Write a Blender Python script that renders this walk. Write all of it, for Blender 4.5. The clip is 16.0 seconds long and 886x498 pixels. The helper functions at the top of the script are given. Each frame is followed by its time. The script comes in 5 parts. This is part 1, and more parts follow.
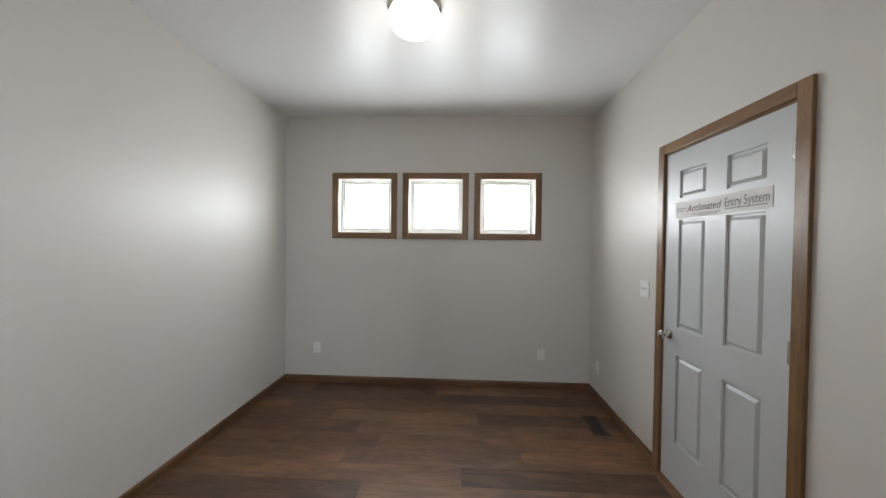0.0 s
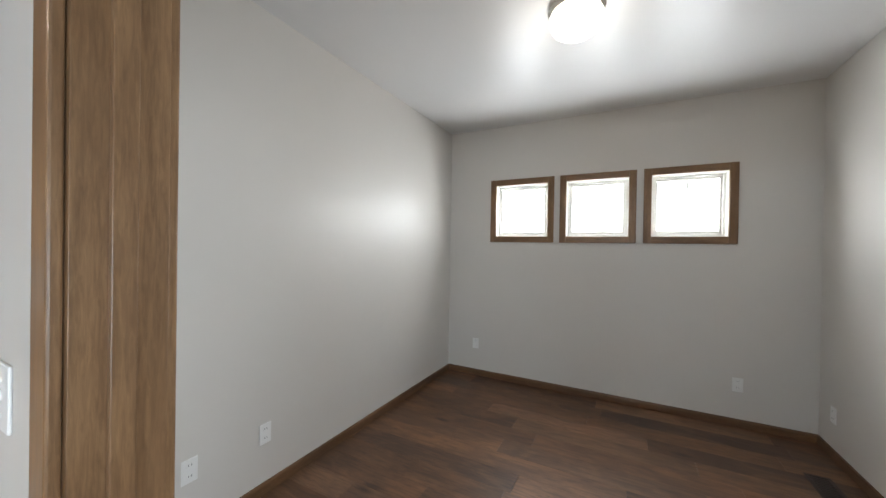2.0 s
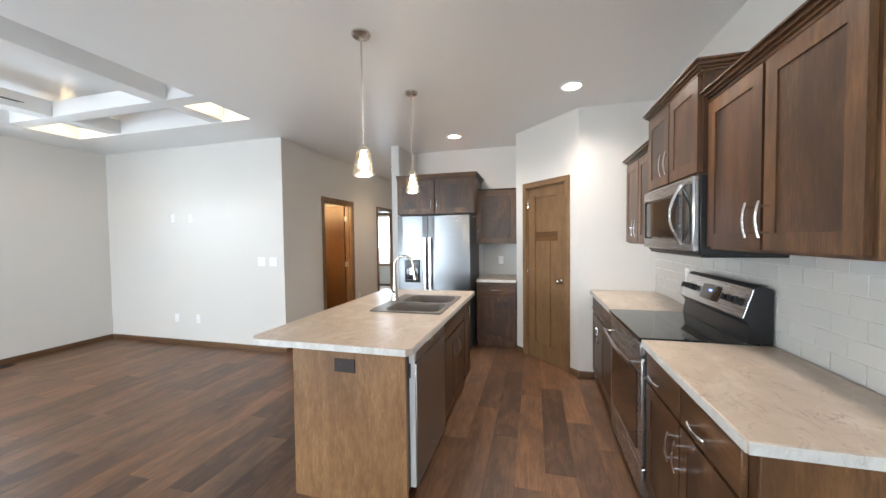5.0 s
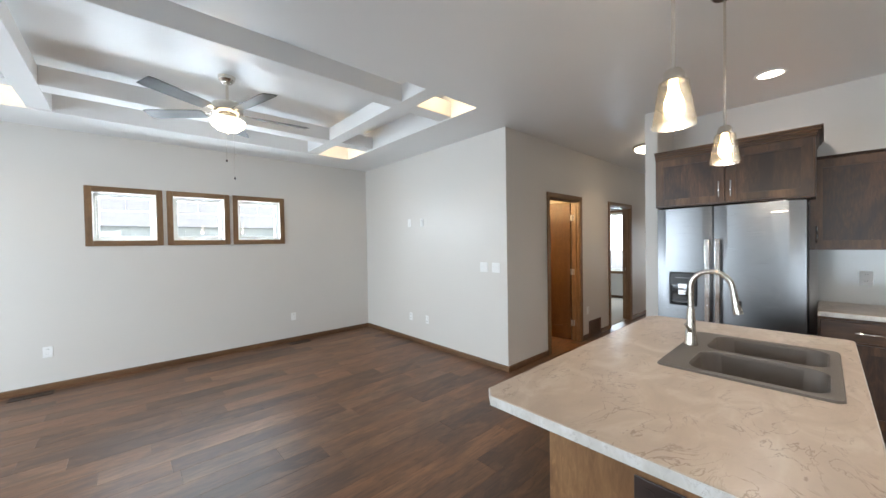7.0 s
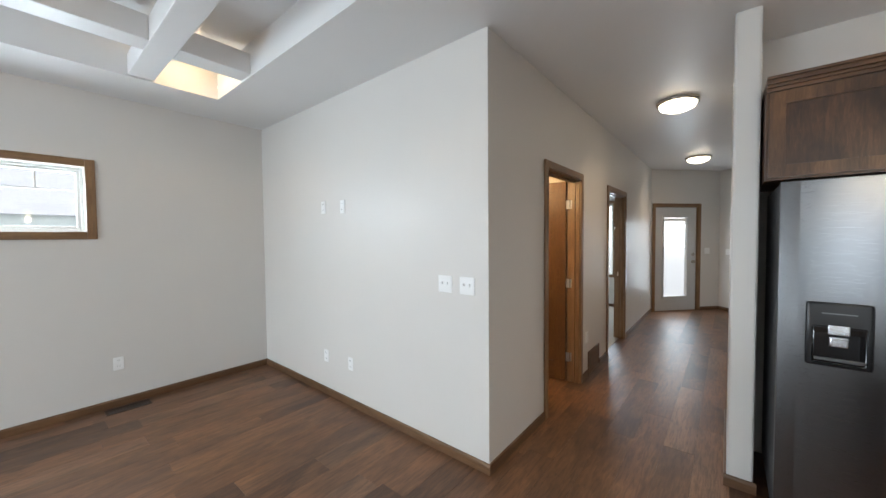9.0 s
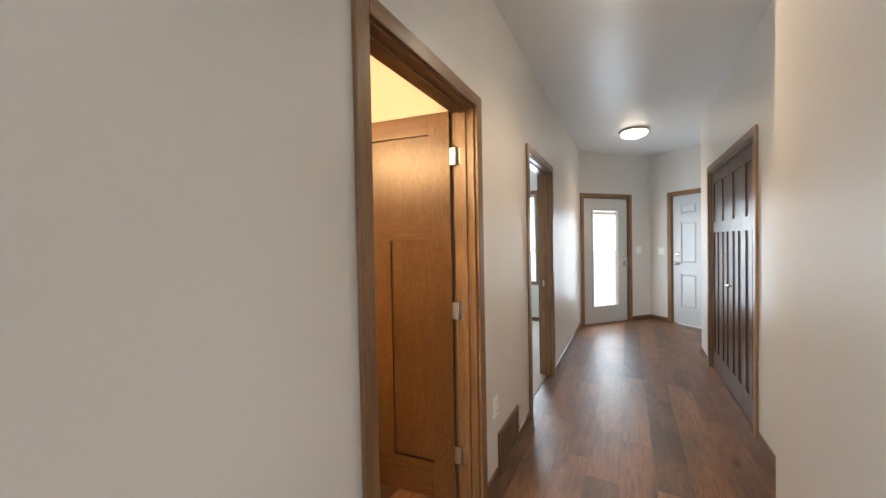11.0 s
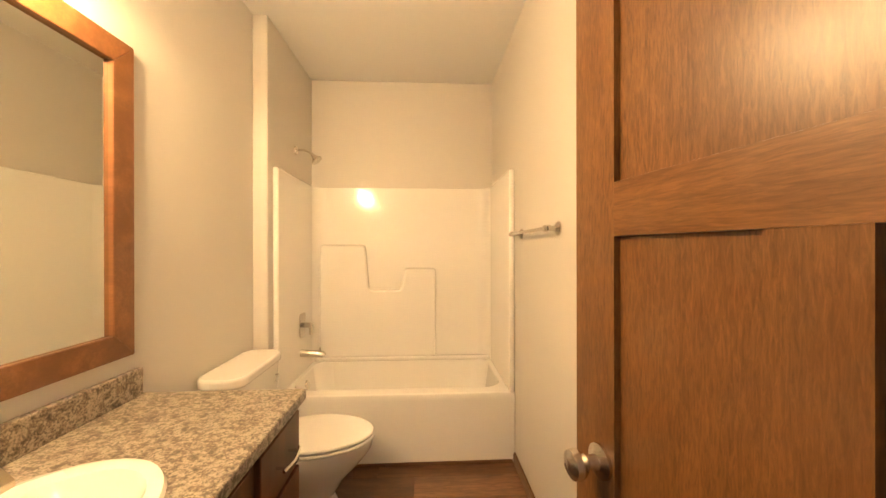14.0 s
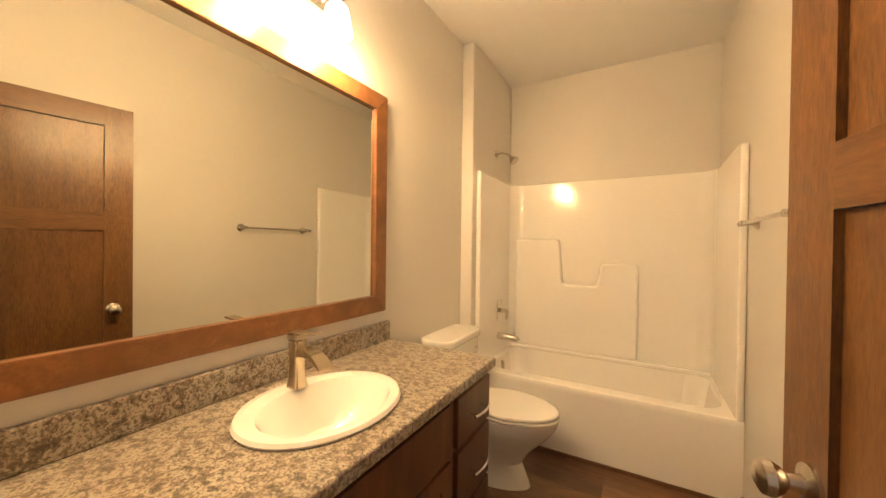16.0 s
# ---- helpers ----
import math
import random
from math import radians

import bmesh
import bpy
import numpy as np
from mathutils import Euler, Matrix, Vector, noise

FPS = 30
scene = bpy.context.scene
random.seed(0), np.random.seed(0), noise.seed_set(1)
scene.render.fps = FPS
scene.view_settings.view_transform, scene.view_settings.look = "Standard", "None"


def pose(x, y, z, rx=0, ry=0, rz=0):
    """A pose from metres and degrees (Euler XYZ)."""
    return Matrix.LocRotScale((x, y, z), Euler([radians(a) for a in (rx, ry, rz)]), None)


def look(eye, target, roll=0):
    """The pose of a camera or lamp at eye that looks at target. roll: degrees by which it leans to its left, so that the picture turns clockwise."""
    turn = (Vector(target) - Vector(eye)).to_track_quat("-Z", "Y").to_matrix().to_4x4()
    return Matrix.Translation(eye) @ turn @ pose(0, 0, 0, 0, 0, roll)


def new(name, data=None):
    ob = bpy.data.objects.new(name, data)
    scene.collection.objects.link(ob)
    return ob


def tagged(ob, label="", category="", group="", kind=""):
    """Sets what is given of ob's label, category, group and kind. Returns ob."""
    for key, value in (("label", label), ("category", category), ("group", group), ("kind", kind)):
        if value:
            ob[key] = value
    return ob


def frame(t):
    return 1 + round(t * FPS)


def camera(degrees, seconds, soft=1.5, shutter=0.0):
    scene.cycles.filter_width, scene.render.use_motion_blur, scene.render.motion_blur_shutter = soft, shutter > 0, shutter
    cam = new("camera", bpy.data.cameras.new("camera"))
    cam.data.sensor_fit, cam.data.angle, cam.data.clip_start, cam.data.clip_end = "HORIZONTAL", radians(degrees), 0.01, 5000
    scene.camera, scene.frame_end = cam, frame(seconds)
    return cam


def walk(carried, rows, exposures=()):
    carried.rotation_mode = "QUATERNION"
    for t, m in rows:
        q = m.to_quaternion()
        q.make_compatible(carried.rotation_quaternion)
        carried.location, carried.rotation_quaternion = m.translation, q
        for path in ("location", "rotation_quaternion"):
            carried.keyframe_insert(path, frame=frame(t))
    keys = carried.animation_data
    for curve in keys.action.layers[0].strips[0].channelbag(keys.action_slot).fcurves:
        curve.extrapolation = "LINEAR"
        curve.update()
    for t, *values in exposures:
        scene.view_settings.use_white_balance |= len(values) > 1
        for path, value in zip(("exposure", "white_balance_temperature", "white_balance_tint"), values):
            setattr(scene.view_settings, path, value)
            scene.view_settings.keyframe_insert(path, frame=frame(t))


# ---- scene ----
cam = camera(104.0, 16.0)

PATH = [
    (0, (0.479, 0.293, 1.454), (0.377, 2.29, 1.42), 0.7),
    (0.5, (0.475, 0.455, 1.474), (0.369, 2.451, 1.433), 0.8),
    (1, (0.469, 0.492, 1.483), (0.241, 2.479, 1.446), 0.7),
    (1.5, (0.47, 0.41, 1.497), (-0.057, 2.339, 1.456), 0.7),
    (2, (0.470, 0.187, 1.430), (-0.462, 1.957, 1.418), 0.95),
    (2.5, (0.456, -0.057, 1.5), (-0.841, 1.464, 1.446), 0.6),
    (3, (0.539, -0.254, 1.497), (-1.089, 0.907, 1.431), 0.5),
    (3.5, (0.543, -0.437, 1.496), (-1.315, 0.299, 1.421), 0.3),
    (4, (0.521, -0.615, 1.488), (-1.457, -0.324, 1.416), 0.3),
    (4.5, (0.483, -0.728, 1.473), (-1.512, -0.85, 1.4), 0.0),
    (5, (0.403, -0.78, 1.456), (-1.529, -1.291, 1.389), -0.7),
    (7.3, (-0.387, -1.67, 1.475), (-1.681, -3.194, 1.424), -0.8),
    (7.5, (-0.517, -1.812, 1.499), (-1.799, -3.346, 1.437), -0.7),
    (8, (-0.779, -2.187, 1.494), (-2.068, -3.715, 1.437), -0.7),
    (8.5, (-1.123, -2.507, 1.486), (-2.487, -3.968, 1.427), -0.6),
    (9, (-1.519, -2.734, 1.485), (-3.064, -4.001, 1.416), -0.5),
    (9.2, (-1.695, -2.785, 1.469), (-3.303, -3.971, 1.405), -0.4),
    (11.3, (-3.666, -3.254, 1.358), (-5.429, -4.196, 1.321), -1.1),
    (11.5, (-3.815, -3.301, 1.372), (-5.531, -4.329, 1.337), -1.0),
    (12, (-4.097, -3.445, 1.377), (-5.638, -4.719, 1.341), -0.7),
    (12.5, (-4.332, -3.621, 1.379), (-5.579, -5.185, 1.35), -0.6),
    (13, (-4.475, -3.79, 1.363), (-5.347, -5.59, 1.345), -0.5),
    (13.5, (-4.532, -3.959, 1.355), (-5.025, -5.897, 1.35), -0.4),
    (14, (-4.571, -4.061, 1.352), (-4.673, -6.059, 1.35), -0.1),
    (14.5, (-4.583, -4.106, 1.346), (-4.286, -6.084, 1.341), 0.2),
    (15, (-4.589, -4.107, 1.333), (-3.977, -6.011, 1.328), 0.4),
    (15.5, (-4.613, -4.066, 1.316), (-3.755, -5.872, 1.303), 0.7),
    (16, (-4.665, -3.954, 1.315), (-3.674, -5.692, 1.297), 0.7),
]
EXPOSURES = [(0, 0.15), (1.5, 0.25), (2.5, 0.3), (4, 0.45), (5, 0.35), (7.3, -0.05), (9.2, -0.05), (11.3, 0.65), (12.5, 0.4), (13.2, 0.6), (14, 0.75), (16, 0.5)]
walk(cam, [(t, look(eye, target, roll)) for t, eye, target, roll in PATH], EXPOSURES)

# ---- light ----
H = 2.743
world = bpy.data.worlds.new("sky")
scene.world = world
world.use_nodes = True
sky = world.node_tree.nodes.new("ShaderNodeTexSky")
sky.sky_type, sky.sun_disc, sky.sun_elevation, sky.sun_rotation = "NISHITA", False, radians(54), radians(-90)
world.node_tree.links.new(sky.outputs[0], world.node_tree.nodes["Background"].inputs[0])
world.node_tree.nodes["Background"].inputs[1].default_value = 0.15

sun = new("sun", bpy.data.lights.new("sun", "SUN"))
sun.data.energy, sun.data.angle, sun.data.color = 2.6, radians(20), (1, 0.97, 0.92)
sun.matrix_world = look((-16, -2.5, 22), (0, -3, 0))


def window_light(name, eye, aim, w, h, watts, color=(0.73, 0.875, 1.0)):
    """Skylight that comes in through one opening."""
    data = bpy.data.lights.new(name, "AREA")
    data.shape, data.size, data.size_y, data.energy, data.color = "RECTANGLE", w, h, watts, color
    ob = new(name, data)
    ob.matrix_world = look(eye, aim)
    return ob


def bulb_light(name, at, watts, color, radius=0.05, kind="POINT"):
    data = bpy.data.lights.new(name, kind)
    if kind == "SPOT":
        data.spot_size, data.spot_blend = radians(150), 1.0
    data.energy, data.color, data.shadow_soft_size = watts, color, radius
    ob = new(name, data)
    ob.location = at
    return ob


WARM, SOFT = (1.0, 0.72, 0.42), (1.0, 0.84, 0.64)
window_light("patio_skylight", (3.42, -5.1, 1.15), (0, -5.1, 1.05), 2.3, 1.95, 150)
# fill at an invented dining window, added to brighten the kitchen
window_light("dining_skylight", (3.42, -0.75, 1.2), (0, -0.95, 1.1), 1.15, 1.7, 48)
for wx in (-0.51, 0.215, 0.94):
    window_light("den_skylight", (wx, 3.97, 1.828), (wx, 0, 1.7), 0.5, 0.5, 12.5, (0.90, 0.945, 0.975))
for wx in (-1.6, -0.9, -0.19):
    window_light("living_skylight", (wx, -7.09, 1.828), (wx, 0, 1.7), 0.5, 0.5, 22)
window_light("bedroom_skylight", (-9.36, -5.05, 1.4), (-6, -5.05, 1.2), 0.85, 1.3, 45)
window_light("entry_skylight", (-9.62, -3.42, 1.1), (-8.5, -2.2, 1.0), 0.5, 1.4, 13)

# ---- materials ----


def material(name, color=(0.5, 0.5, 0.5), rough=0.5, metal=0.0):
    m = bpy.data.materials.new(name)
    m.use_nodes = True
    b = m.node_tree.nodes["Principled BSDF"]
    b.inputs["Base Color"].default_value = (*color, 1)
    b.inputs["Roughness"].default_value = rough
    b.inputs["Metallic"].default_value = metal
    return m, m.node_tree, b


def node(nt, kind, **values):
    n = nt.nodes.new(kind)
    for key, value in values.items():
        n.inputs[key.replace("_", " ")].default_value = value
    return n


def coords(nt, scale=(1, 1, 1), kind="Object"):
    c, mp = nt.nodes.new("ShaderNodeTexCoord"), nt.nodes.new("ShaderNodeMapping")
    mp.inputs["Scale"].default_value = scale
    nt.links.new(c.outputs[kind], mp.inputs["Vector"])
    return mp.outputs["Vector"]


def noise_tex(nt, vec, scale, detail=4.0, rough=0.55, distort=0.0):
    n = node(nt, "ShaderNodeTexNoise", Scale=scale, Detail=detail, Roughness=rough, Distortion=distort)
    nt.links.new(vec, n.inputs["Vector"])
    return n.outputs["Fac"]


def ramp(nt, fac, *stops):
    r = nt.nodes.new("ShaderNodeValToRGB")
    while len(r.color_ramp.elements) < len(stops):
        r.color_ramp.elements.new(0.5)
    for e, (at, c) in zip(r.color_ramp.elements, stops):
        e.position, e.color = at, (*c, 1)
    nt.links.new(fac, r.inputs[0])
    return r.outputs[0]


def blend(nt, fac, a, b, mode="MIX"):
    m = nt.nodes.new("ShaderNodeMix")
    m.data_type, m.blend_type = "RGBA", mode
    for socket, value in ((m.inputs[0], fac), (m.inputs[6], a), (m.inputs[7], b)):
        if isinstance(value, (int, float)):
            socket.default_value = value
        elif isinstance(value, tuple):
            socket.default_value = (*value, 1)
        else:
            nt.links.new(value, socket)
    return m.outputs[2]


def bump(nt, b, height, strength, dist=0.002):
    n = node(nt, "ShaderNodeBump", Strength=strength, Distance=dist)
    nt.links.new(height, n.inputs["Height"])
    nt.links.new(n.outputs[0], b.inputs["Normal"])


def span(nt, fac, lo, hi):
    r = nt.nodes.new("ShaderNodeMapRange")
    r.inputs["To Min"].default_value, r.inputs["To Max"].default_value = lo, hi
    nt.links.new(fac, r.inputs["Value"])
    return r.outputs[0]


def painted(name, color, rough=0.5, peel=0.12, grain=220):
    """Rolled paint with a faint orange-peel."""
    m, nt, b = material(name, color, rough)
    v = coords(nt)
    dark = tuple(c * 0.95 for c in color)
    nt.links.new(blend(nt, noise_tex(nt, v, 1.3, 3), dark, color), b.inputs["Base Color"])
    bump(nt, b, noise_tex(nt, v, grain, 2), peel, 0.001)
    nt.links.new(span(nt, noise_tex(nt, v, 2.5, 3), rough - 0.05, rough + 0.05), b.inputs["Roughness"])
    return m


def wooden(name, dark, light, axis=2, rough=0.38, knots=0.5, fine=1.0, long=0.09, patch=0.85, flame=0.4):
    """Stained timber with its grain along one axis; every piece has a figure of its own."""
    m, nt, b = material(name, light, rough)
    along = [1.0, 1.0, 1.0]
    along[axis] = long
    stretch = [1.0, 1.0, 1.0]
    stretch[axis] = 0.42
    c0, info = nt.nodes.new("ShaderNodeTexCoord"), nt.nodes.new("ShaderNodeObjectInfo")
    far, moved = nt.nodes.new("ShaderNodeMath"), nt.nodes.new("ShaderNodeVectorMath")
    far.operation, far.inputs[1].default_value = "MULTIPLY", 23.0
    nt.links.new(info.outputs["Random"], far.inputs[0])
    nt.links.new(c0.outputs["Object"], moved.inputs[0])
    nt.links.new(far.outputs[0], moved.inputs[1])
    v, w = (nt.nodes.new("ShaderNodeMapping") for _ in range(2))
    for k, sc in ((v, along), (w, stretch)):
        k.inputs["Scale"].default_value = sc
        nt.links.new(moved.outputs[0], k.inputs["Vector"])
    v, w = v.outputs[0], w.outputs[0]
    grain = noise_tex(nt, v, 110 * fine, 7, 0.7, 0.6)
    cathedral = noise_tex(nt, v, 9 * fine, 3, 0.5, 2.0)
    blotch = noise_tex(nt, w, 3.6, 4, 0.55, 0.8)
    mid = tuple((p + q) / 2 for p, q in zip(dark, light))
    pore = dark if fine > 1.5 else tuple(0.6 * p + 0.4 * q for p, q in zip(dark, mid))
    c = ramp(nt, grain, (0.36, pore), (0.5, mid), (0.64, light))
    c = blend(nt, flame, c, ramp(nt, cathedral, (0.38, dark), (0.5, mid), (0.58, light)))
    c = blend(nt, ramp(nt, blotch, (0.42, (0, 0, 0)), (0.66, (patch, patch, patch))), c, dark)
    if knots:
        vo = nt.nodes.new("ShaderNodeTexVoronoi")
        vo.inputs["Scale"].default_value = 3.2
        nt.links.new(w, vo.inputs["Vector"])
        c = blend(nt, ramp(nt, vo.outputs["Distance"], (0.05, (knots,) * 3), (0.19, (0, 0, 0))), c, tuple(k * 0.25 for k in dark))
    nt.links.new(c, b.inputs["Base Color"])
    nt.links.new(span(nt, grain, rough - 0.06, rough + 0.1), b.inputs["Roughness"])
    bump(nt, b, grain, 0.15, 0.0006)
    return m


def metallic(name, color, rough, brushed=None):
    m, nt, b = material(name, color, rough, 1.0)
    if brushed is not None:
        sc = [900.0, 900.0, 900.0]
        sc[brushed] = 6.0
        n = noise_tex(nt, coords(nt, tuple(sc)), 1.0, 2)
        nt.links.new(span(nt, n, rough - 0.06, rough + 0.1), b.inputs["Roughness"])
        bump(nt, b, n, 0.05, 0.0004)
    else:
        nt.links.new(span(nt, noise_tex(nt, coords(nt), 30, 3), rough - 0.04, rough + 0.05), b.inputs["Roughness"])
    return m


def glossy(name, color, rough, coat=0.0):
    m, nt, b = material(name, color, rough)
    b.inputs["Coat Weight"].default_value = coat
    nt.links.new(span(nt, noise_tex(nt, coords(nt), 9, 3), rough * 0.8, rough * 1.3), b.inputs["Roughness"])
    return m


def glowing(name, color, strength):
    m, nt, b = material(name, (0.9, 0.9, 0.88), 0.3)
    b.inputs["Emission Color"].default_value, b.inputs["Emission Strength"].default_value = (*color, 1), strength
    return m


def glass(name, color=(1, 1, 1), rough=0.0, gloss=0.05):
    m = bpy.data.materials.new(name)
    m.use_nodes = True
    nt = m.node_tree
    nt.nodes.clear()
    out, mix = nt.nodes.new("ShaderNodeOutputMaterial"), nt.nodes.new("ShaderNodeMixShader")
    mix.inputs[0].default_value = gloss
    tr, gl = nt.nodes.new("ShaderNodeBsdfTransparent"), nt.nodes.new("ShaderNodeBsdfGlossy")
    tr.inputs[0].default_value, gl.inputs["Roughness"].default_value = (*color, 1), rough
    for a, c in ((tr.outputs[0], mix.inputs[1]), (gl.outputs[0], mix.inputs[2]), (mix.outputs[0], out.inputs[0])):
        nt.links.new(a, c)
    return m


def stone_laminate(name, base, vein, pale, scale, rough, speckle=False):
    m, nt, b = material(name, base, rough)
    v = coords(nt)
    if speckle:
        a = noise_tex(nt, v, scale, 6, 0.7, 0.4)
        c = ramp(nt, a, (0.34, vein), (0.46, base), (0.56, pale), (0.68, base))
        d = noise_tex(nt, v, scale * 3.2, 4, 0.6)
        c = blend(nt, ramp(nt, d, (0.38, (0.85,) * 3), (0.5, (0, 0, 0))), c, vein)
        e = noise_tex(nt, v, scale * 2.1, 4, 0.6, 0.5)
        c = blend(nt, ramp(nt, e, (0.58, (0, 0, 0)), (0.68, (0.8,) * 3)), c, pale)
    else:
        w = coords(nt, (1.0, 1.8, 1.0))
        a = noise_tex(nt, w, scale, 6, 0.6, 1.2)
        c = ramp(nt, a, (0.34, pale), (0.5, base), (0.66, tuple(0.9 * k for k in base)))
        gate = ramp(nt, noise_tex(nt, w, scale * 1.4, 3), (0.40, (0, 0, 0)), (0.58, (1, 1, 1)))
        d = noise_tex(nt, w, scale * 1.1, 5, 0.55, 1.8)
        line = ramp(nt, d, (0.482, (0, 0, 0)), (0.497, (0.7,) * 3), (0.512, (0, 0, 0)))
        c = blend(nt, blend(nt, 1.0, line, gate, "MULTIPLY"), c, vein)
    nt.links.new(c, b.inputs["Base Color"])
    bump(nt, b, noise_tex(nt, v, 150, 3), 0.06, 0.0006)
    return m


def plank_wood(name):
    """Printed plank floor: each board has a tone of its own."""
    m, nt, b = material(name, (0.1, 0.05, 0.03), 0.34)
    info, geo, add = nt.nodes.new("ShaderNodeObjectInfo"), nt.nodes.new("ShaderNodeNewGeometry"), nt.nodes.new("ShaderNodeMath")
    add.operation = "ADD"
    nt.links.new(info.outputs["Random"], add.inputs[0])
    nt.links.new(geo.outputs["Random Per Island"], add.inputs[1])
    fract = nt.nodes.new("ShaderNodeMath")
    fract.operation = "FRACT"
    nt.links.new(add.outputs[0], fract.inputs[0])
    tone = fract.outputs[0]
    shift = nt.nodes.new("ShaderNodeCombineXYZ")
    big = nt.nodes.new("ShaderNodeMath")
    big.operation, big.inputs[1].default_value = "MULTIPLY", 37.0
    nt.links.new(tone, big.inputs[0])
    for k in range(3):
        nt.links.new(big.outputs[0], shift.inputs[k])
    c0, vadd, mp, mp2 = nt.nodes.new("ShaderNodeTexCoord"), nt.nodes.new("ShaderNodeVectorMath"), nt.nodes.new("ShaderNodeMapping"), nt.nodes.new("ShaderNodeMapping")
    nt.links.new(c0.outputs["Object"], vadd.inputs[0])
    nt.links.new(shift.outputs[0], vadd.inputs[1])
    mp.inputs["Scale"].default_value, mp2.inputs["Scale"].default_value = (0.10, 1, 1), (0.38, 1, 1)
    for k in (mp, mp2):
        nt.links.new(vadd.outputs[0], k.inputs["Vector"])
    grain = noise_tex(nt, mp.outputs[0], 60, 6, 0.7, 0.8)
    blotch = noise_tex(nt, mp2.outputs[0], 7, 6, 0.62, 1.2)
    smoke = noise_tex(nt, mp2.outputs[0], 3.2, 4, 0.6, 0.6)
    base = ramp(nt, tone, (0.0, (0.060, 0.029, 0.016)), (0.25, (0.20, 0.092, 0.042)), (0.5, (0.28, 0.135, 0.064)), (0.75, (0.095, 0.048, 0.028)), (1.0, (0.32, 0.172, 0.094)))
    c = blend(nt, ramp(nt, smoke, (0.38, (0, 0, 0)), (0.66, (0.66,) * 3)), base, (0.052, 0.028, 0.018))
    c = blend(nt, ramp(nt, blotch, (0.44, (0, 0, 0)), (0.74, (0.5,) * 3)), c, (0.30, 0.145, 0.068))
    c = blend(nt, ramp(nt, grain, (0.38, (0.5,) * 3), (0.56, (0, 0, 0))), c, (0.036, 0.020, 0.012))
    knot = nt.nodes.new("ShaderNodeTexVoronoi")
    knot.inputs["Scale"].default_value = 3.0
    nt.links.new(mp2.outputs[0], knot.inputs["Vector"])
    c = blend(nt, ramp(nt, knot.outputs["Distance"], (0.02, (0.8,) * 3), (0.10, (0, 0, 0))), c, (0.022, 0.011, 0.007))
    nt.links.new(c, b.inputs["Base Color"])
    nt.links.new(span(nt, grain, 0.34, 0.5), b.inputs["Roughness"])
    bump(nt, b, grain, 0.12, 0.0005)
    return m


WALL = painted("wall_paint", (0.705, 0.68, 0.645), 0.42, 0.10)
CEIL = painted("ceiling_paint", (0.80, 0.80, 0.80), 0.36, 0.06, 120)
TRIM = wooden("trim_wood", (0.15, 0.080, 0.037), (0.31, 0.178, 0.086), 2, 0.32, 0, 1.8, 0.09, 0.5)
TRIM_X = wooden("trim_wood_level", (0.15, 0.080, 0.037), (0.31, 0.178, 0.086), 0, 0.32, 0, 1.8, 0.09, 0.5)
BASE = wooden("baseboard_wood", (0.10, 0.050, 0.024), (0.20, 0.105, 0.050), 0, 0.35, 0, 1.6)
DOORWOOD = wooden("door_wood", (0.070, 0.028, 0.009), (0.205, 0.096, 0.033), 2, 0.30, 0, 2.0, 0.14, 0.4, 0.22)
DOORWOOD_X = wooden("door_wood_level", (0.075, 0.030, 0.009), (0.185, 0.084, 0.028), 0, 0.30, 0, 2.0, 0.10, 0.4, 0.3)
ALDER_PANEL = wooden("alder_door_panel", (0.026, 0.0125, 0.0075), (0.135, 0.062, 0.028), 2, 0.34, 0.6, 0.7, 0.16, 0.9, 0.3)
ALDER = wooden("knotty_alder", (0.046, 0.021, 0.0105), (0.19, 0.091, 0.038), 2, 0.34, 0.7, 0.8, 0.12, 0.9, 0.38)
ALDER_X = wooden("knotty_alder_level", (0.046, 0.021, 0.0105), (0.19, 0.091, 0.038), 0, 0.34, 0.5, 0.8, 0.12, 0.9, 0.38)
# end and side panels: alder made paler for the light from the east
ALDER_END_LIT = wooden("alder_end_lit", (0.15, 0.070, 0.028), (0.37, 0.20, 0.088), 2, 0.4, 0.8, 0.7, 0.2, 0.5, 0.3)
ALDER_SIDE_LIT = wooden("alder_side_lit", (0.080, 0.037, 0.015), (0.32, 0.160, 0.065), 2, 0.36, 0.9, 0.9, 0.16, 0.7, 0.5)
PANTRYWOOD = wooden("pantry_door_wood", (0.15, 0.082, 0.035), (0.27, 0.155, 0.072), 2, 0.34, 0, 1.6, 0.12, 0.35, 0.3)
VANITYWOOD = wooden("vanity_wood", (0.055, 0.020, 0.008), (0.16, 0.065, 0.026), 2, 0.33, 0.4)
MIRRORWOOD = wooden("mirror_frame_wood", (0.14, 0.058, 0.022), (0.27, 0.12, 0.048), 1, 0.35, 0)
CLOSETWOOD = wooden("closet_door_wood", (0.055, 0.027, 0.014), (0.14, 0.072, 0.036), 2, 0.28, 0, 1.8)
PLANK = plank_wood("plank_floor")
SUBFLOOR = painted("plank_joint", (0.02, 0.012, 0.009), 0.7)
COUNTER = stone_laminate("marbled_laminate", (0.52, 0.415, 0.325), (0.20, 0.125, 0.085), (0.60, 0.51, 0.42), 3.6, 0.30)
COUNTER_EDGE = stone_laminate("laminate_edge", (0.66, 0.64, 0.60), (0.40, 0.37, 0.34), (0.74, 0.73, 0.71), 9, 0.35)
GRANITE = stone_laminate("granite_laminate", (0.20, 0.158, 0.122), (0.055, 0.045, 0.040), (0.43, 0.38, 0.315), 46, 0.28, True)
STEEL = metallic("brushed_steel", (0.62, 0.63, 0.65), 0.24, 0)
